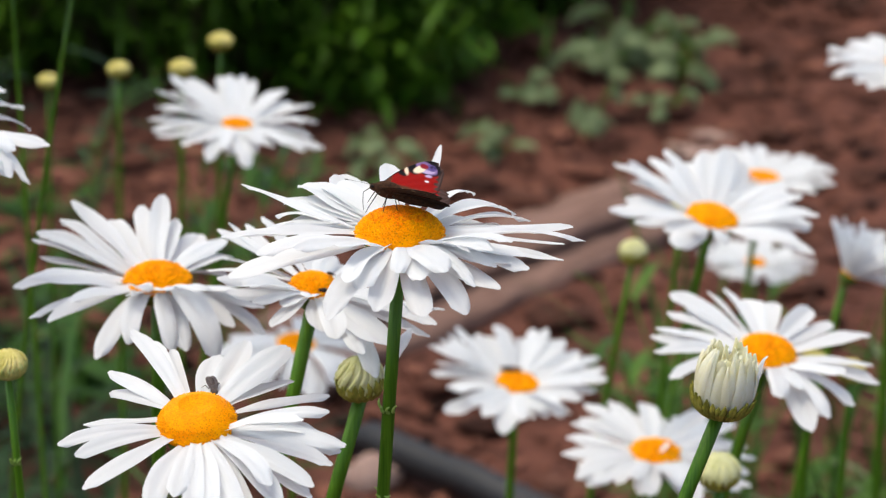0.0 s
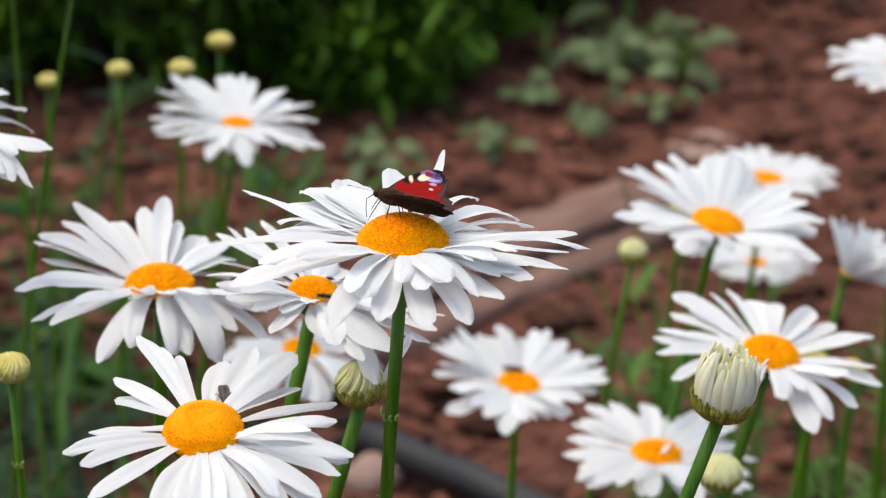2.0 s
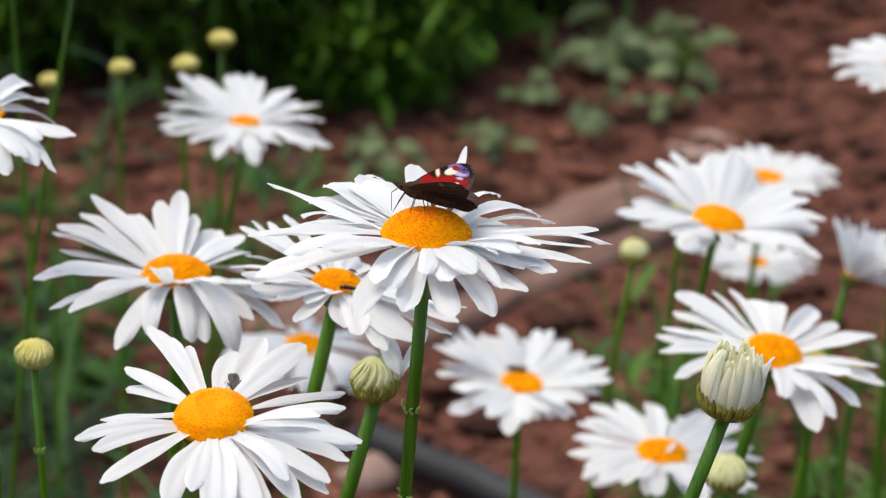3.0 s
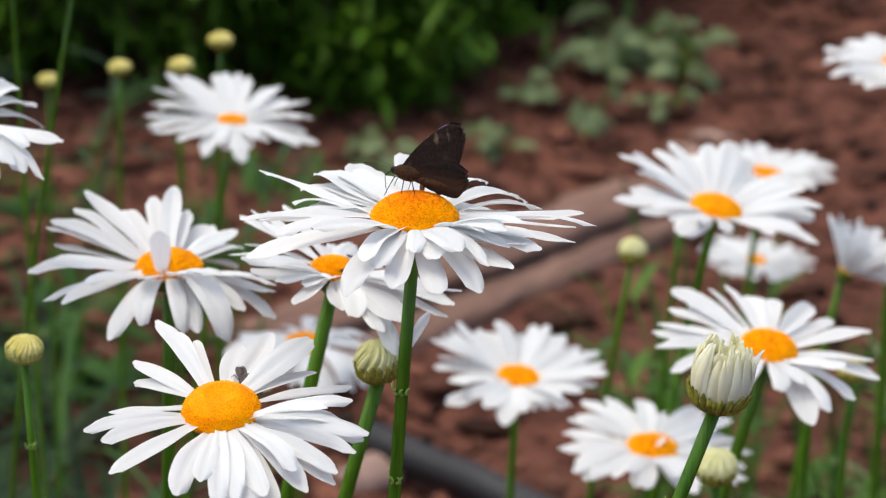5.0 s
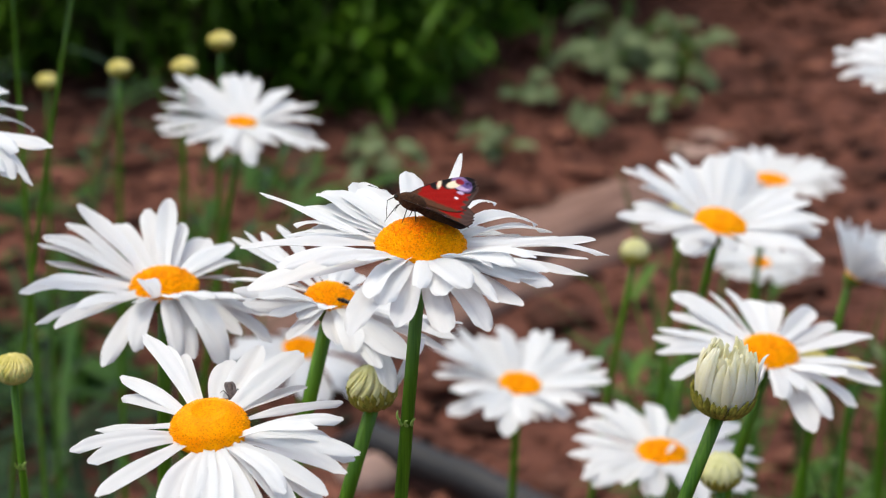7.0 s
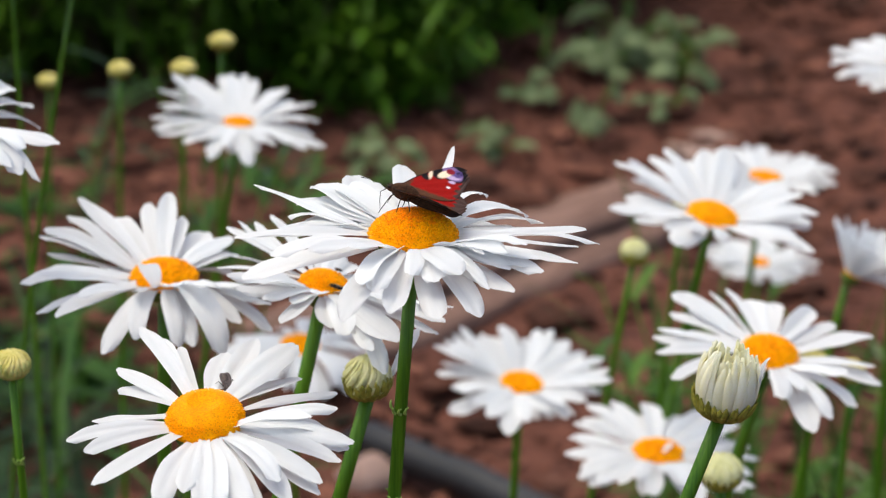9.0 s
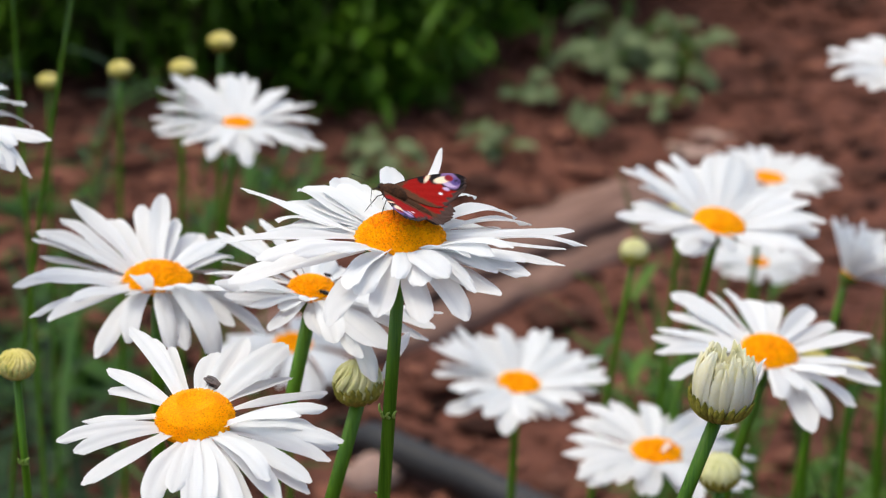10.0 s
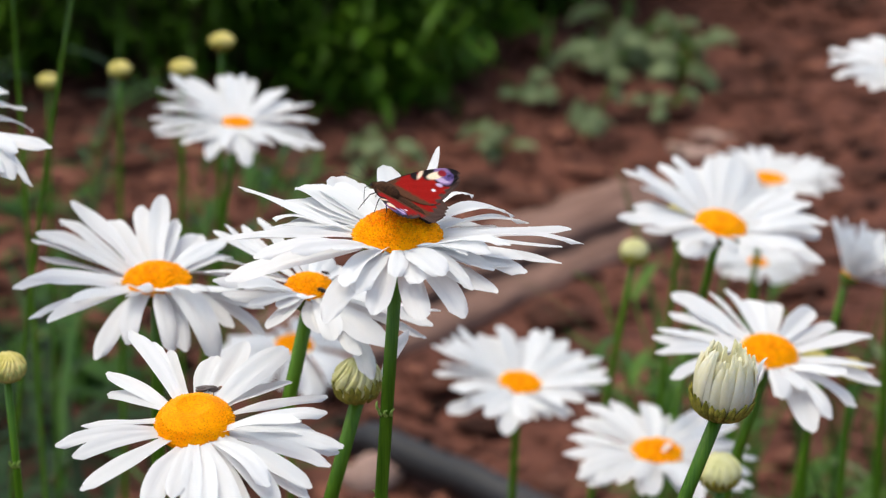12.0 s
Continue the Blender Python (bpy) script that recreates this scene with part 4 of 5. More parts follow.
def butterfly_wing(name, front, back, pattern, side, root, lift):
    """One wing, hinged on the body's side. front and back: its two edges from root to tip."""
    rows, cols = 84, 44
    top, tones = [], []
    for i in range(rows):
        s = i / (rows - 1)
        a, b = along(front, s), along(back, s)
        for j in range(cols):
            t = j / (cols - 1)
            p = a.lerp(b, t)
            scallop = 0.00028 * math.sin(t * 19) * max(0, (s - 0.85) / 0.15)
            vein = 0.00012 * math.cos(t * 28) * s
            top.append((p.x - scallop, (p.y + scallop) * side, lift + vein + 0.0003 * math.sin(math.pi * s) * (1 - t)))
            tones.append(pattern(s, t, (p.x * 1000, p.y * 1000)))
    verts, faces = shell(top, rows, cols, 0.00016)
    under = []
    for k, (x, y, z) in enumerate(top):
        n = noise.noise(Vector((x * 900, y * 900, 1))) * 0.5 + 0.5
        pale = max(0, noise.noise(Vector((x * 260, y * 260, 4))) - 0.3) * 0.6
        s, t = (k // cols) / (rows - 1), (k % cols) / (cols - 1)
        spot = max(0.2 - abs(s - 0.5) * 4 - abs(t - 0.15), 0.16 - abs(s - 0.7) * 4 - abs(t - 0.2)) * 5 if name == "forewing" else 0
        under.append(mix(mix(mix((0.008, 0.006, 0.006), UNDER, n), (0.12, 0.09, 0.07), pale), (0.4, 0.3, 0.18), spot * n))
    if name == "hindwing":
        under = [mix(c, (0.006, 0.004, 0.004), 0.35) for c in under]
    under = [mix((0.045, 0.021, 0.012), c, abs(q[1]) * 1000 / 4.5) for c, q in zip(under, top)]
    ob = solid(name, verts, faces if side > 0 else [f[::-1] for f in faces], WING, root)
    layer = ob.data.color_attributes.new("pattern", "FLOAT_COLOR", "POINT")
    for k, c in enumerate(tones + under):
        layer.data[k].color = (*c, 1)
    return ob


def build_butterfly():
    """A red butterfly with eye spots, its origin between the wings, looking along +x."""
    root = new("butterfly")
    root.empty_display_size = 0.01
    tagged(root, "dark red peacock butterfly with eye spots feeding on a daisy", "butterfly")
    solid("thorax", *pellet((0.002, 0, 0), (0.0054, 0.0031, 0.0032)), FUR, root)
    solid("abdomen", *pellet((-0.0070, 0, -0.0013), (0.0082, 0.0023, 0.0019)), FUR, root)
    head = solid("head", *pellet((0.0072, 0, -0.0002), (0.0016, 0.0015, 0.0014)), FUR, root)
    for side in (-1, 1):
        pts = [(0.008, 0.0006 * side, 0.0006), (0.0125, 0.0022 * side, 0.0010), (0.016, 0.0036 * side, 0.0013), (0.0173, 0.0042 * side, 0.0014), (0.018, 0.0045 * side, 0.0014)]
        solid("antenna", *tube(pts, [0.00007, 0.00005, 0.00005, 0.00018, 0.00014], 6), CHITIN, head)
        solid("eye", *pellet((0.0078, 0.0011 * side, 0.0002), (0.0007, 0.0005, 0.0007), 8, 6), CHITIN, head)
        for k, (x, fx) in enumerate(((0.0045, 0.0075), (0.002, 0.002), (0.0005, -0.0035))):
            pts = [(x, 0.0012 * side, -0.001), (x + (fx - x) * 0.4, 0.005 * side, -0.0012), (fx, 0.0055 * side, -0.0065), (fx + 0.0005, 0.0062 * side, -0.0085)]
            solid("leg", *tube(pts, [0.00024, 0.0002, 0.00015, 0.0001], 6), CHITIN, root)
    pts = [(0.0085, 0, -0.0008), (0.0105, 0, -0.003), (0.0098, 0, -0.0065), (0.0088, 0, -0.0095)]
    solid("proboscis", *tube(pts, [0.0002, 0.00014, 0.00012, 0.0001], 6), CHITIN, head)
    fore_front = [(0.0055, 0.0011, 0), (0.0008, 0.0102, 0), (-0.0055, 0.0183, 0), (-0.0102, 0.0222, 0), (-0.0136, 0.0228, 0)]
    fore_back = [(0.0010, 0.0005, 0), (-0.0055, 0.0009, 0), (-0.0118, 0.0021, 0), (-0.0156, 0.0058, 0), (-0.0166, 0.0180, 0)]
    hind_front = [(0.0010, 0.0011, 0), (-0.0040, 0.0055, 0), (-0.0100, 0.0078, 0), (-0.0155, 0.0080, 0), (-0.0192, 0.0062, 0)]
    hind_back = [(-0.0010, -0.0004, 0), (-0.0060, -0.0032, 0), (-0.0120, -0.0042, 0), (-0.0178, -0.0040, 0), (-0.0206, 0.0015, 0)]
    wings = []
    for side in (1, -1):
        wings.append((butterfly_wing("hindwing", hind_front, hind_back, hind_pattern, side, root, 0.0002), side))
        wings.append((butterfly_wing("forewing", fore_front, fore_back, fore_pattern, side, root, 0.0006), side))
    for ob in root.children_recursive:
        ob.data.transform(Matrix.Scale(0.92, 4))
    return root, wings


def build_fly(name, size, label, body, band, category):
    """A small two-winged insect at rest, looking along +x; size: its length."""
    root = new(name)
    root.empty_display_size = 0.005
    tagged(root, label, category)
    k = size / 0.009
    solid("thorax", *pellet((0.001 * k, 0, 0.0014 * k), (0.0019 * k, 0.0014 * k, 0.0013 * k)), body, root)
    solid("abdomen", *pellet((-0.0024 * k, 0, 0.0011 * k), (0.0028 * k, 0.0015 * k, 0.0012 * k)), band, root)
    head = solid("head", *pellet((0.0034 * k, 0, 0.0013 * k), (0.0009 * k, 0.0013 * k, 0.0011 * k)), body, root)
    rng = random.Random(3)
    for side in (-1, 1):
        solid("eye", *pellet((0.0037 * k, 0.0009 * k * side, 0.0016 * k), (0.0006 * k, 0.0005 * k, 0.0007 * k), 8, 6), AMBER, head)
        ob = solid("wing", *petal_shape(0.0065 * k, 0.0023 * k, 8, 0, 0.1, rng, 7, 5, 0.3), FLY_WING, root)
        ob.matrix_basis = pose(0.0012 * k, 0.0006 * k * side, 0.0025 * k, 0, 8, 180 - 3 * side)
        for x, fx in ((0.0022, 0.0036), (0.001, 0.001), (0.0, -0.0022)):
            pts = [(x * k, 0.0009 * k * side, 0.0008 * k), (fx * k, 0.0026 * k * side, 0.0014 * k), (fx * k, 0.0034 * k * side, -0.0004 * k)]
            solid("leg", *tube(pts, [0.00018 * k, 0.00015 * k, 0.0001 * k], 5), CHITIN, root)
    return root


butterfly, butterfly_wings = build_butterfly()
fly = build_fly("fly", 0.0082, "grey fly resting on a white daisy petal", GREY_CHITIN, GREY_CHITIN, "fly")
small_fly = build_fly("small_fly", 0.006, "small black fly crawling over an orange daisy disc", CHITIN, CHITIN, "fly")
tiny_fly = build_fly("tiny_fly", 0.004, "tiny black fly on a daisy", CHITIN, CHITIN, "fly")
hoverfly = build_fly("hoverfly", 0.012, "brown banded hoverfly feeding on a daisy disc", CHITIN, AMBER, "hoverfly")


# ---- what moves ----
def sway(plant, *rows):
    """Poses of a plant that leans about its foot. rows: seconds, degrees towards the viewer and to the right."""
    return [(t, Matrix.Translation(plant[1]) @ pose(0, 0, 0, a, b, 0)) for t, a, b in rows]


def ride(thing, plant, sways, places):
    """Carries a small thing with the plant that it sits on. places: seconds and its pose on the plant at rest."""
    home = Matrix.Translation(plant[1]).inverted()

    def spot(t):
        for (t0, a), (t1, b) in zip(places, places[1:]):
            if t <= t1:
                return a.lerp(b, max(0.0, min(1.0, (t - t0) / (t1 - t0))))
        return places[-1][1]
    walk(thing, [(t, m @ home @ spot(t)) for t, m in sways])


def motions():
    bloom = sway(main_daisy, (0, 0.00, 0.00), (0.5, 0.27, -0.27), (1, 0.22, -0.13), (1.5, 0.22, -0.11), (2, 0.57, 0.09), (2.5, 0.27, 0.28), (3, -0.01, 0.71), (3.2, -0.56, 0.48), (4.8, -1.00, 0.64), (5, -1.39, 0.38), (5.2, -1.34, 0.52), (5.4, -1.18, -0.05), (5.5, -1.09, -0.48), (5.6, -0.80, -0.70), (5.8, -0.37, -0.28), (6, 0.21, 0.61), (6.2, 0.17, 0.73), (6.4, -0.46, 0.08), (6.5, -0.89, -0.32), (6.6, -0.99, -0.43), (6.8, -0.18, 0.06), (7, 0.86, 0.57), (7.2, 0.27, 0.14), (8.8, 0.18, 0.34), (9, 0.09, 0.36), (9.5, -0.27, -0.18), (10, 0.36, 0.02), (10.5, 0.13, 0.17), (11, -0.00, -0.27), (11.5, 0.70, 0.33), (12, 0.22, -0.06))
    walk(main_daisy[0], bloom)
    front = sway(ll_daisy, (0, 0.00, -0.00), (0.5, 0.19, -0.22), (1, 0.30, -0.02), (1.5, 0.30, 0.12), (2, 0.56, 0.23), (2.5, 0.11, 0.37), (3, -0.31, 0.43), (3.2, -0.82, 0.47), (4.8, -0.63, 0.59), (5, -0.83, 0.60), (5.5, -1.24, -0.72), (6, 0.51, 0.69), (6.5, -0.86, -0.15), (7, 0.41, 0.40), (7.2, 0.19, 0.24), (8.8, 0.07, 0.73), (9, -0.23, 0.21), (9.5, -0.04, 0.31), (10, -0.23, -0.07), (10.5, 0.11, 0.18), (11, 0.41, 0.17), (11.5, 0.30, 0.25), (12, 0.08, -0.05))
    walk(ll_daisy[0], front)
    walk(lm_daisy[0], sway(lm_daisy, (0, -0.00, -0.00), (0.5, 0.18, -0.10), (1, 0.06, -0.12), (1.5, 0.06, 0.01), (2, 0.29, 0.12), (2.5, -0.12, 0.26), (3, -0.74, 0.63), (4.8, -1.17, 0.29), (5, -1.49, 0.27), (5.5, -0.66, 0.01), (6, 0.18, 0.15), (6.5, -0.54, -0.06), (7, 0.58, 0.32), (8.8, -0.60, 0.25), (9, -0.36, 0.21), (9.5, -0.24, 0.04), (10, -0.06, -0.01), (10.5, -0.00, 0.10), (11, 0.12, -0.07), (11.5, 0.41, 0.13), (12, 0.06, -0.01)))
    under = sway(mid_daisy, (0, 0.00, 0.00), (0.5, 0.20, -0.42), (1, 0.31, -0.22), (1.5, -0.00, -0.17), (2, 0.46, 0.01), (2.5, 0.05, 0.21), (3, -0.49, 0.72), (3.2, -1.39, 0.68), (4.8, -1.79, 0.36), (5, -1.85, 0.59), (5.5, -1.38, -0.53), (6, 0.20, 0.42), (6.5, -1.15, -0.12), (7, 0.81, 0.58), (7.2, 0.05, 0.11), (9, -0.32, 0.28), (9.5, -0.59, -0.14), (10, 0.31, -0.04), (10.5, 0.05, 0.19), (11, -0.26, -0.09), (11.5, 0.36, 0.28), (12, 0.16, -0.12))
    walk(mid_daisy[0], under)
    walk(bl_daisy[0], sway(bl_daisy, (0, 0.00, -0.00), (0.5, -0.25, -0.13), (1, -0.26, -0.32), (1.5, -0.25, -0.06), (2, -0.25, -0.02), (2.5, -0.38, -0.14), (3, -0.65, 0.46), (5, -0.78, -0.36), (5.5, -0.39, 0.30), (6, -0.38, -0.03), (6.5, -0.65, -0.39), (7, -0.39, 0.26), (9, -0.38, 0.08), (9.5, -0.25, 0.09), (10, -0.25, 0.05), (10.5, -0.38, -0.22), (11, -0.38, -0.14), (11.5, -0.25, 0.09), (12, -0.25, -0.02)))
    walk(rb_daisy[0], sway(rb_daisy, (0, 0.00, 0.00), (0.5, 0.28, 0.18), (1, 0.37, 0.08), (1.5, 0.37, 0.14), (2, 0.55, 0.25), (2.5, 0.55, 0.34), (3, 0.27, 0.34), (5, -1.07, 0.34), (5.5, 0.37, 0.24), (6, -0.57, -0.43), (6.5, 0.90, 0.45), (7, 0.55, 0.40), (9, -0.19, 0.02), (9.5, 0.73, 0.01), (10, 0.55, 0.34), (10.5, 0.36, 0.39), (11, 0.73, 0.13), (11.5, 0.55, 0.15), (12, 0.72, 0.41)))
    walk(rf_daisy[0], sway(rf_daisy, (0, 0.00, 0.00), (0.5, -0.00, 0.15), (1, 0.32, 0.26), (1.5, -0.00, 0.15), (2, 0.32, 0.26), (2.5, 0.32, 0.26), (3, -0.00, 0.35), (5, -1.18, 0.26), (5.5, -0.18, 0.73), (6, -1.35, -0.33), (6.5, 0.79, 0.25), (7, 0.78, 0.65), (9, -0.00, 0.15), (9.5, 0.48, 0.19), (10, 0.32, 0.41), (10.5, 0.32, 0.36), (11, 0.94, 0.33), (11.5, 0.47, 0.34), (12, 0.47, 0.49)))
    walk(rlow_daisy[0], sway(rlow_daisy, (0, 0.00, 0.00), (0.5, -0.39, 0.12), (1, -0.00, -0.13), (1.5, -0.00, 0.07), (2, -0.00, 0.07), (2.5, -0.00, 0.20), (3, -0.00, 0.27), (5, -0.79, 0.17), (5.5, -0.39, 0.32), (6, -0.79, -0.24), (6.5, 0.00, 0.00), (7, 0.18, 0.65), (9, -0.01, 0.47), (9.5, -0.00, 0.20), (10, -0.00, 0.41), (10.5, -0.00, 0.27), (11, 0.00, 0.00), (11.5, -0.00, 0.07), (12, -0.00, 0.27)))
    walk(rbud_daisy[0], sway(rbud_daisy, (0, -0.00, 0.00), (0.5, -0.25, -0.04), (1, -0.00, -0.13), (1.5, -0.00, -0.09), (2, -0.00, -0.09), (2.5, 0.12, 0.02), (3, 0.12, 0.15), (5, -0.63, -0.16), (5.5, -0.25, 0.04), (6, -1.16, -0.64), (6.5, -0.00, 0.00), (7, 0.37, 0.24), (9, -0.00, 0.17), (9.5, -0.00, -0.09), (10, -0.00, 0.00), (10.5, 0.12, 0.02), (11, 0.12, 0.02), (11.5, 0.12, 0.02), (12, 0.12, 0.02)))
    walk(rfront_daisy[0], sway(rfront_daisy, (0, 0.00, 0.00), (0.5, -0.07, -0.07), (1, -0.29, -0.13), (1.5, -0.07, 0.06), (2, 0.14, 0.12), (2.5, 0.21, 0.19), (3, -0.07, 0.28), (5, -0.65, 0.14), (5.5, -0.07, 0.26), (6, 0.07, 0.15), (6.5, -0.14, -0.06), (7, 0.07, 0.10), (9, 0.07, 0.10), (9.5, -0.07, -0.05), (10, 0.07, 0.05), (10.5, 0.07, 0.15), (11, 0.00, 0.00), (11.5, 0.14, 0.09), (12, 0.07, 0.07)))
    centre = sway(cent_daisy, (0, 0.00, 0.00), (0.5, -0.00, 0.09), (1, 0.12, -0.00), (1.5, 0.12, 0.09), (2, 0.12, 0.14), (2.5, 0.11, 0.27), (3, 0.11, 0.37), (5, -1.33, 0.13), (5.5, -0.24, 0.66), (6, 0.12, -0.05), (6.5, 0.11, -0.42), (7, 0.35, 0.22), (9, 0.11, 0.37), (9.5, 0.00, 0.00), (10, 0.12, 0.14), (10.5, 0.12, 0.23), (11, 0.12, 0.09), (11.5, 0.12, 0.09), (12, 0.12, 0.23))
    walk(cent_daisy[0], centre)
    walk(lr_daisy[0], sway(lr_daisy, (0, 0.00, 0.00), (0.5, 0.00, 0.00), (1, 0.00, 0.00), (1.5, -0.00, 0.09), (2, 0.20, 0.07), (2.5, 0.20, 0.24), (3, -0.00, 0.47), (5, -0.92, -0.18), (5.5, -0.20, 0.27), (6, -0.00, -0.04), (6.5, -0.10, -0.16), (7, 0.10, 0.46), (9, -0.00, 0.21), (9.5, -0.00, -0.13), (10, -0.00, 0.09), (10.5, -0.00, 0.21), (11, -0.00, -0.04), (11.5, 0.00, 0.00), (12, -0.00, 0.13)))
    walk(b_front_bud[0], sway(b_front_bud, (0, 0.00, -0.00), (0.5, 0.08, -0.15), (1, -0.23, -0.24), (1.5, -0.16, -0.12), (2, 0.19, -0.01), (2.5, 0.31, 0.10), (3, -0.04, 0.19), (5, -0.39, -0.05), (5.5, -0.92, -0.33), (6, 0.30, 0.24), (6.5, -0.00, 0.05), (7, -0.12, 0.03), (9, 0.12, 0.03), (9.5, -0.00, -0.08), (10, 0.19, -0.07), (10.5, 0.23, -0.03), (11, 0.12, -0.11), (11.5, 0.19, -0.01), (12, 0.12, -0.04)))
    walk(b_low_bud[0], sway(b_low_bud, (0, -0.00, -0.00), (0.5, -0.00, -0.00), (1, -0.00, -0.05), (1.5, -0.00, -0.05), (2, 0.19, 0.06), (2.5, 0.31, 0.18), (3, 0.19, 0.31), (5, -0.51, -0.08), (5.5, -0.32, -0.10), (6, 0.38, 0.20), (6.5, -0.00, -0.05), (7, -0.00, 0.08), (9, 0.06, 0.10), (9.5, -0.00, -0.05), (10, 0.06, -0.01), (10.5, 0.06, 0.08), (11, 0.06, -0.01), (11.5, 0.19, 0.06), (12, 0.06, 0.02)))
    walk(b_mid_bud[0], sway(b_mid_bud, (0, 0.00, 0.00), (0.5, 0.19, -0.29), (1, 0.14, -0.18), (1.5, 0.14, -0.07), (2, 0.42, 0.01), (2.5, 0.14, 0.17), (3, -0.10, 0.50), (3.2, -0.93, 0.53), (4.8, -1.70, 0.44), (5, -1.70, 0.55), (5.5, -1.13, -0.25), (5.8, -0.38, -0.09), (6, 0.14, 0.25), (6.5, -0.67, -0.06), (7, 0.60, 0.41), (9, -0.14, 0.24), (9.5, -0.29, -0.05), (10, 0.33, -0.06), (10.5, 0.19, 0.17), (11, -0.09, -0.10), (11.5, 0.33, 0.20), (12, 0.19, -0.09)))
    walk(b_left_bud[0], sway(b_left_bud, (0, 0.00, 0.00), (0.5, 0.15, -0.13), (1, 0.30, -0.00), (1.5, 0.15, 0.03), (2, 0.30, 0.15), (2.5, -0.05, 0.32), (3, -0.94, 0.74), (3.2, -1.38, 0.84), (4.8, -0.93, 0.31), (5, -1.37, 0.33), (5.5, -0.56, 0.13), (6, 0.29, 0.52), (6.5, -0.72, -0.01), (7, 0.39, 0.25), (9, -0.00, 0.12), (9.5, -0.05, 0.07), (10, -0.00, 0.29), (10.5, 0.10, 0.37), (11, -0.00, -0.06), (11.5, 0.39, 0.23), (12, 0.25, 0.01)))
    walk(b_r_bud[0], sway(b_r_bud, (0, 0.00, 0.00), (0.5, -0.00, -0.04), (1, -0.00, -0.13), (1.5, 0.00, 0.00), (2.5, -0.00, -0.04), (3, -0.00, 0.08), (5, -0.25, -0.02), (5.5, -0.25, 0.10), (6, -0.25, -0.15), (6.5, -0.00, -0.13), (7, -0.00, 0.13), (9, -0.00, 0.08), (10, -0.00, 0.08), (11, -0.00, -0.04), (12, -0.00, 0.08)))
    walk(b1_bud[0], sway(b1_bud, (0, 0.00, 0.00), (1, -0.00, -0.04), (2.5, -0.00, -0.04), (3, -0.50, 0.04), (5, -0.17, -0.02), (5.5, -0.00, 0.17), (6, -0.00, 0.08), (7, -0.17, -0.02), (9, -0.00, 0.08), (10, 0.00, 0.00), (12, -0.00, 0.08)))
    walk(b2_bud[0], sway(b2_bud, (0, 0.00, 0.00), (2.5, -0.00, 0.04), (3, -0.50, 0.11), (5, -0.50, 0.02), (5.5, -0.00, 0.17), (6, -0.33, 0.04), (6.5, -0.00, 0.04), (7, -0.33, -0.00), (9, -0.00, 0.09), (12, -0.00, 0.09)))
    walk(b3_bud[0], sway(b3_bud, (0, 0.00, 0.00), (1, -0.00, -0.16), (1.5, 0.00, 0.00), (2.5, -0.00, -0.08), (3, -1.06, 0.16), (5, -0.59, -0.14), (5.5, -0.15, 0.26), (6, -0.15, 0.10), (6.5, -0.15, -0.09), (7, -0.44, 0.11), (9, -0.00, 0.12), (10.5, 0.00, 0.00), (12, -0.00, 0.04)))
    walk(b4_bud[0], sway(b4_bud, (0, 0.00, 0.00), (1, -0.00, -0.10), (2, 0.00, 0.00), (2.5, -0.00, -0.10), (3, -0.18, 0.12), (5, -0.18, -0.03), (6, 0.00, 0.00), (7, -0.00, -0.10), (9, 0.00, 0.00), (12, 0.00, 0.00)))
    walk(edge_l_daisy[0], sway(edge_l_daisy, (0, 0.00, 0.00), (0.5, 0.00, 0.00), (1, 0.19, 0.06), (1.5, 0.19, 0.15), (2, 0.31, 0.14), (2.5, -0.07, 0.38), (3, -1.15, 0.67), (4.8, -0.59, 0.12), (5, -0.46, 0.37), (5.5, -1.01, 0.47), (6, -0.26, 0.08), (6.5, -1.65, 0.46), (7, 0.13, 0.12), (9, -0.26, 0.28), (9.5, -0.39, 0.05), (10, -0.52, -0.03), (10.5, 0.19, 0.15), (11, 0.13, 0.19), (11.5, 0.38, 0.21), (12, 0.19, 0.11)))
    walk(edge_r_daisy[0], sway(edge_r_daisy, (0, 0.00, 0.00), (0.5, 0.00, 0.00), (1, 0.29, -0.17), (1.5, 0.29, -0.05), (2, 0.29, 0.02), (3, 0.29, 0.14), (5, -0.15, -0.20), (5.5, -0.00, -0.19), (6, -1.23, -0.62), (6.5, 0.00, 0.00), (7, 0.42, 0.38), (9, 0.29, 0.18), (9.5, 0.29, -0.02), (10.5, 0.29, 0.02), (11, 0.43, -0.08), (12, 0.29, 0.06)))
    walk(far_daisy[0], sway(far_daisy, (0, -0.00, -0.00), (0.5, 0.24, -0.46), (1, 0.50, -0.07), (1.5, 0.62, 0.23), (2, 1.09, 0.54), (2.5, 0.61, 0.51), (3, 0.11, 0.72), (5, -0.27, 0.80), (5.5, 0.24, 0.64), (6, 0.72, 0.85), (6.5, 0.24, 0.49), (7, 0.97, 0.54), (9, 0.25, 0.35), (9.5, 0.62, 0.09), (10, -0.00, -0.24), (10.5, 0.73, 0.52), (11, 0.86, 0.24), (11.5, 1.09, 0.68), (12, 0.25, -0.13)))
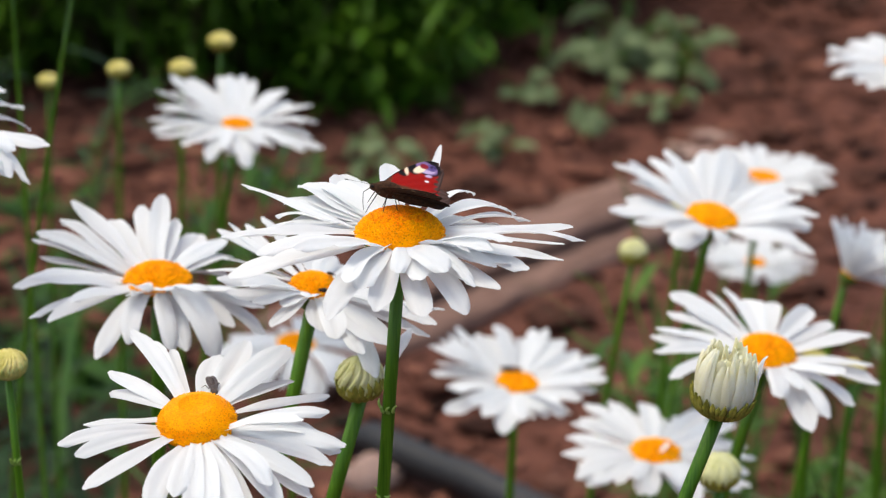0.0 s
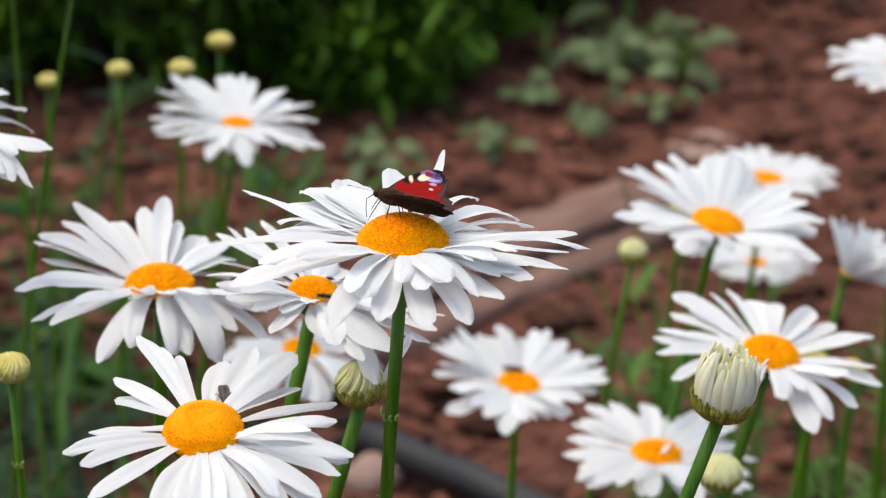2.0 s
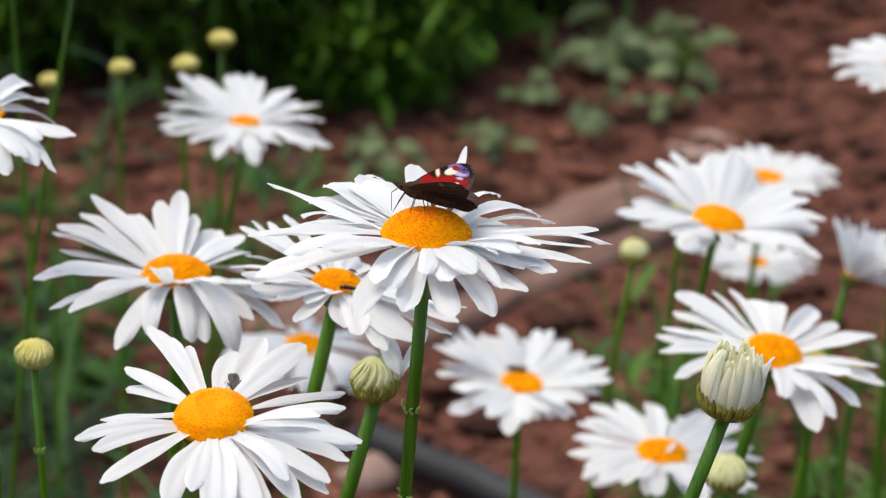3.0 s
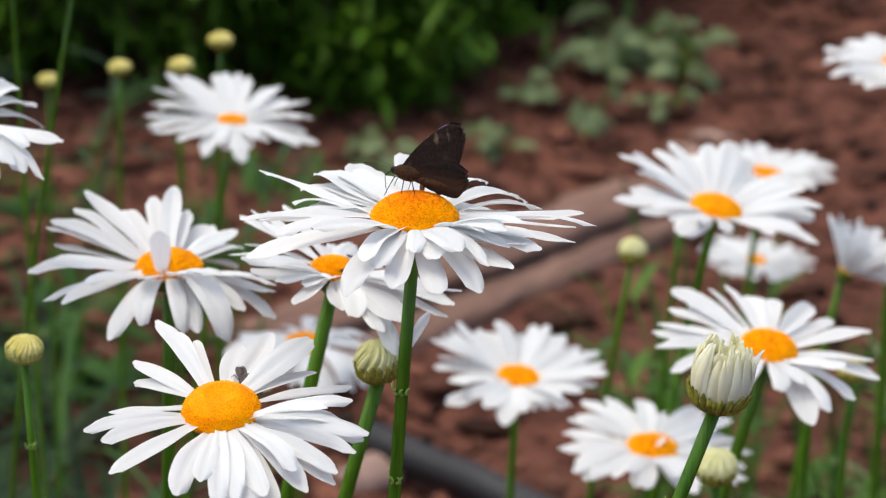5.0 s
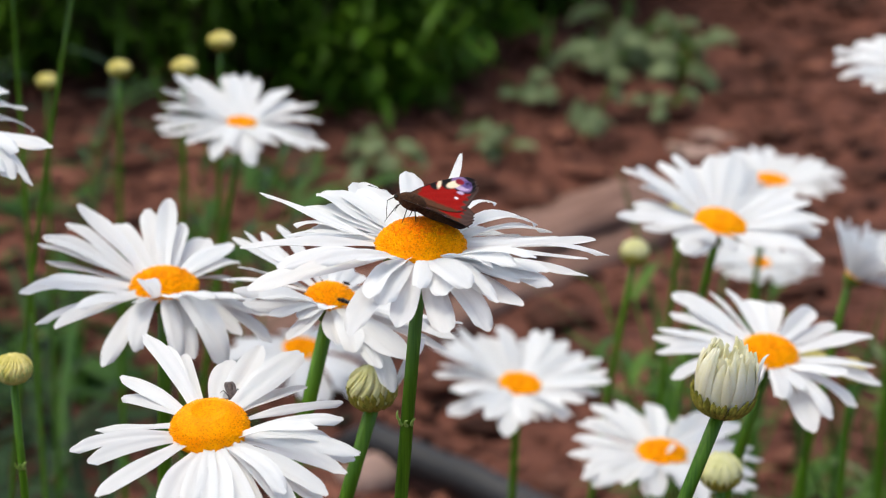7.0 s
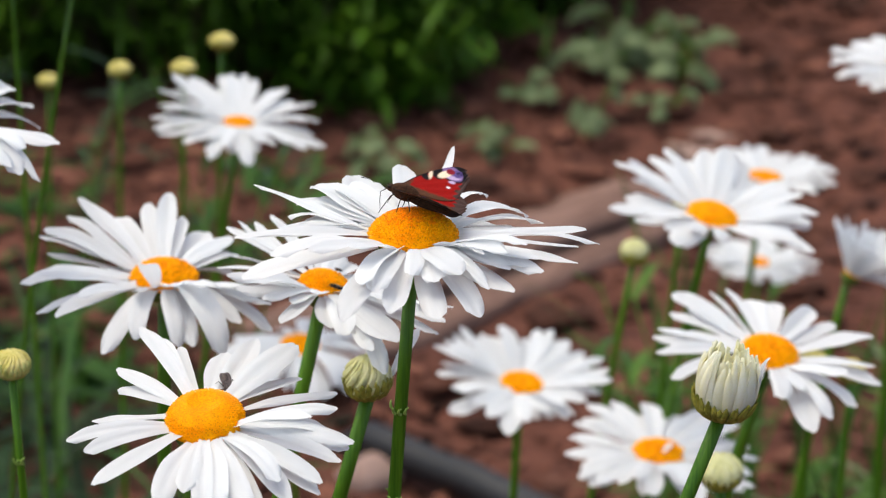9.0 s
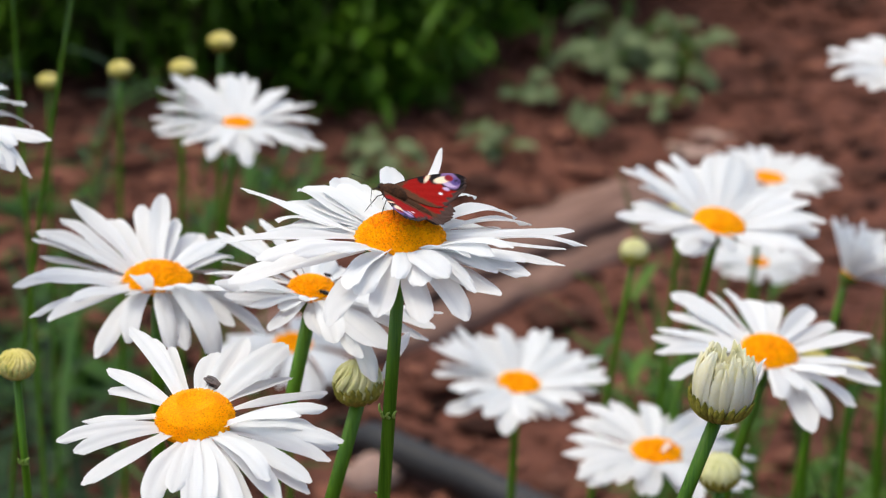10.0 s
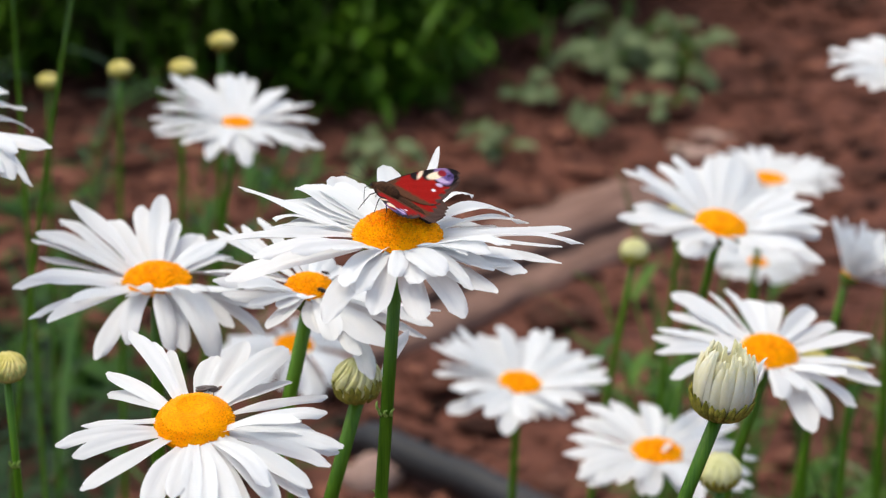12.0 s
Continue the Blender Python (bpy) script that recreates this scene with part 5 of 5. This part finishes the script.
    ride(butterfly, main_daisy, bloom, [
        (0, pose(-0.0161, 0.7075, 0.7126, 2, -14, 178)), (2.5, pose(-0.0159, 0.7075, 0.7126, 4, -14, 176)), (3.2, pose(-0.0155, 0.7075, 0.7127, 8, -13, 172)), (4.8, pose(-0.0148, 0.7077, 0.713, 8, -9, 164)),
        (5, pose(-0.0146, 0.7077, 0.7133, 0, -9, 164)), (5.3, pose(-0.0146, 0.7077, 0.7132, 2, -9, 164)), (5.4, pose(-0.0149, 0.7076, 0.713, 10, -10, 164)), (5.6, pose(-0.0152, 0.7075, 0.7128, 8, -12, 164)),
        (6, pose(-0.0152, 0.7075, 0.7125, 7, -13, 166)), (7, pose(-0.0154, 0.7074, 0.7122, 1, -17, 164)), (9, pose(-0.0152, 0.7074, 0.7122, 1, -16, 166)), (9.4, pose(-0.0152, 0.7074, 0.7122, 4, -17, 162)), (9.5, pose(-0.015, 0.7074, 0.7122, -2, -19, 156)),
        (10.5, pose(-0.0144, 0.7076, 0.7127, -4, -20, 150)), (12, pose(-0.0161, 0.7075, 0.7125, -5, -20, 153))])
    beats = [(0, 71), (1, 72), (1.5, 73), (2.2, 71), (2.5, 69), (2.6, 64), (2.8, 66), (3, 66), (3.2, 60), (4.8, 57), (5, 4), (5.1, 3), (5.3, 6), (5.4, 48), (5.5, 56), (5.6, 58), (5.7, 60), (5.8, 60),
             (6, 68), (6.2, 64), (6.4, 65), (6.6, 65), (6.8, 67), (7, 71), (7.1, 73), (7.2, 73), (8.8, 71), (9, 71), (9.2, 68), (9.4, 63), (9.5, 76), (9.6, 76), (10, 75), (10.5, 75), (11.5, 74), (12, 72)]
    for wing, side in butterfly_wings:
        walk(wing, [(t, pose(0, 0.0012 * side, -0.0004, (90 - open_by + 2 * side + 2) * side, 0, 0)) for t, open_by in beats])
    spot = lm_daisy[2] @ pose(0, 0, 0, 0, 0, 262)
    walk(flap_petal, [(t, spot @ pose(0.0125, 0, 0.0005, 0, -rise, 0)) for t, rise in (
        (0, 29), (2.5, 29), (3, 40), (3.2, 45), (4.8, 70), (5, 88), (5.5, 98), (6, 75), (6.5, 60), (7, 44), (7.2, 42), (9, 50), (9.5, 48), (10, 40), (10.5, 37), (11.5, 31), (12, 29))])
    ride(fly, ll_daisy, front, [(0, pose(-0.0742, 0.6745, 0.6558, 0, 45, -65)), (1.5, pose(-0.0725, 0.6743, 0.6554, 0, 45, -75)), (9.5, pose(-0.0725, 0.6746, 0.656, 0, 45, -70)), (10.4, pose(-0.073, 0.6746, 0.6556, 0, 4, -10)), (12, pose(-0.0744, 0.6745, 0.6555, 0, 4, 10))])
    ride(small_fly, mid_daisy, under, [(0, pose(*(-0.0432, 0.7837, 0.6476), 25, 0, 170)), (3, pose(*(-0.0436, 0.7837, 0.6476), 25, 0, 170)), (5.5, pose(*(-0.0427, 0.7839, 0.648), 25, 0, 150)), (12, pose(*(-0.0427, 0.7839, 0.648), 25, 0, 140))])
    ride(tiny_fly, mid_daisy, under, [(0, pose(*(-0.042, 0.7958, 0.65), 0, 30, 60)), (12, pose(*(-0.0426, 0.7961, 0.6508), 0, 30, 60))])
    ride(hoverfly, cent_daisy, centre, [(0, pose(*(0.04, 1.2483, 0.4181), 0, 0, 170)), (3, pose(*(0.0407, 1.2486, 0.4187), 0, 0, 170)), (5, pose(*(0.0477, 1.2916, 0.4199), 10, 0, 150)), (5.5, pose(*(0.0484, 1.2917, 0.4202), 10, 0, 120)), (6.5, pose(*(0.0535, 1.3211, 0.3986), 40, 0, 90)), (12, pose(*(0.0535, 1.3211, 0.3986), 40, 0, 90))])


motions()
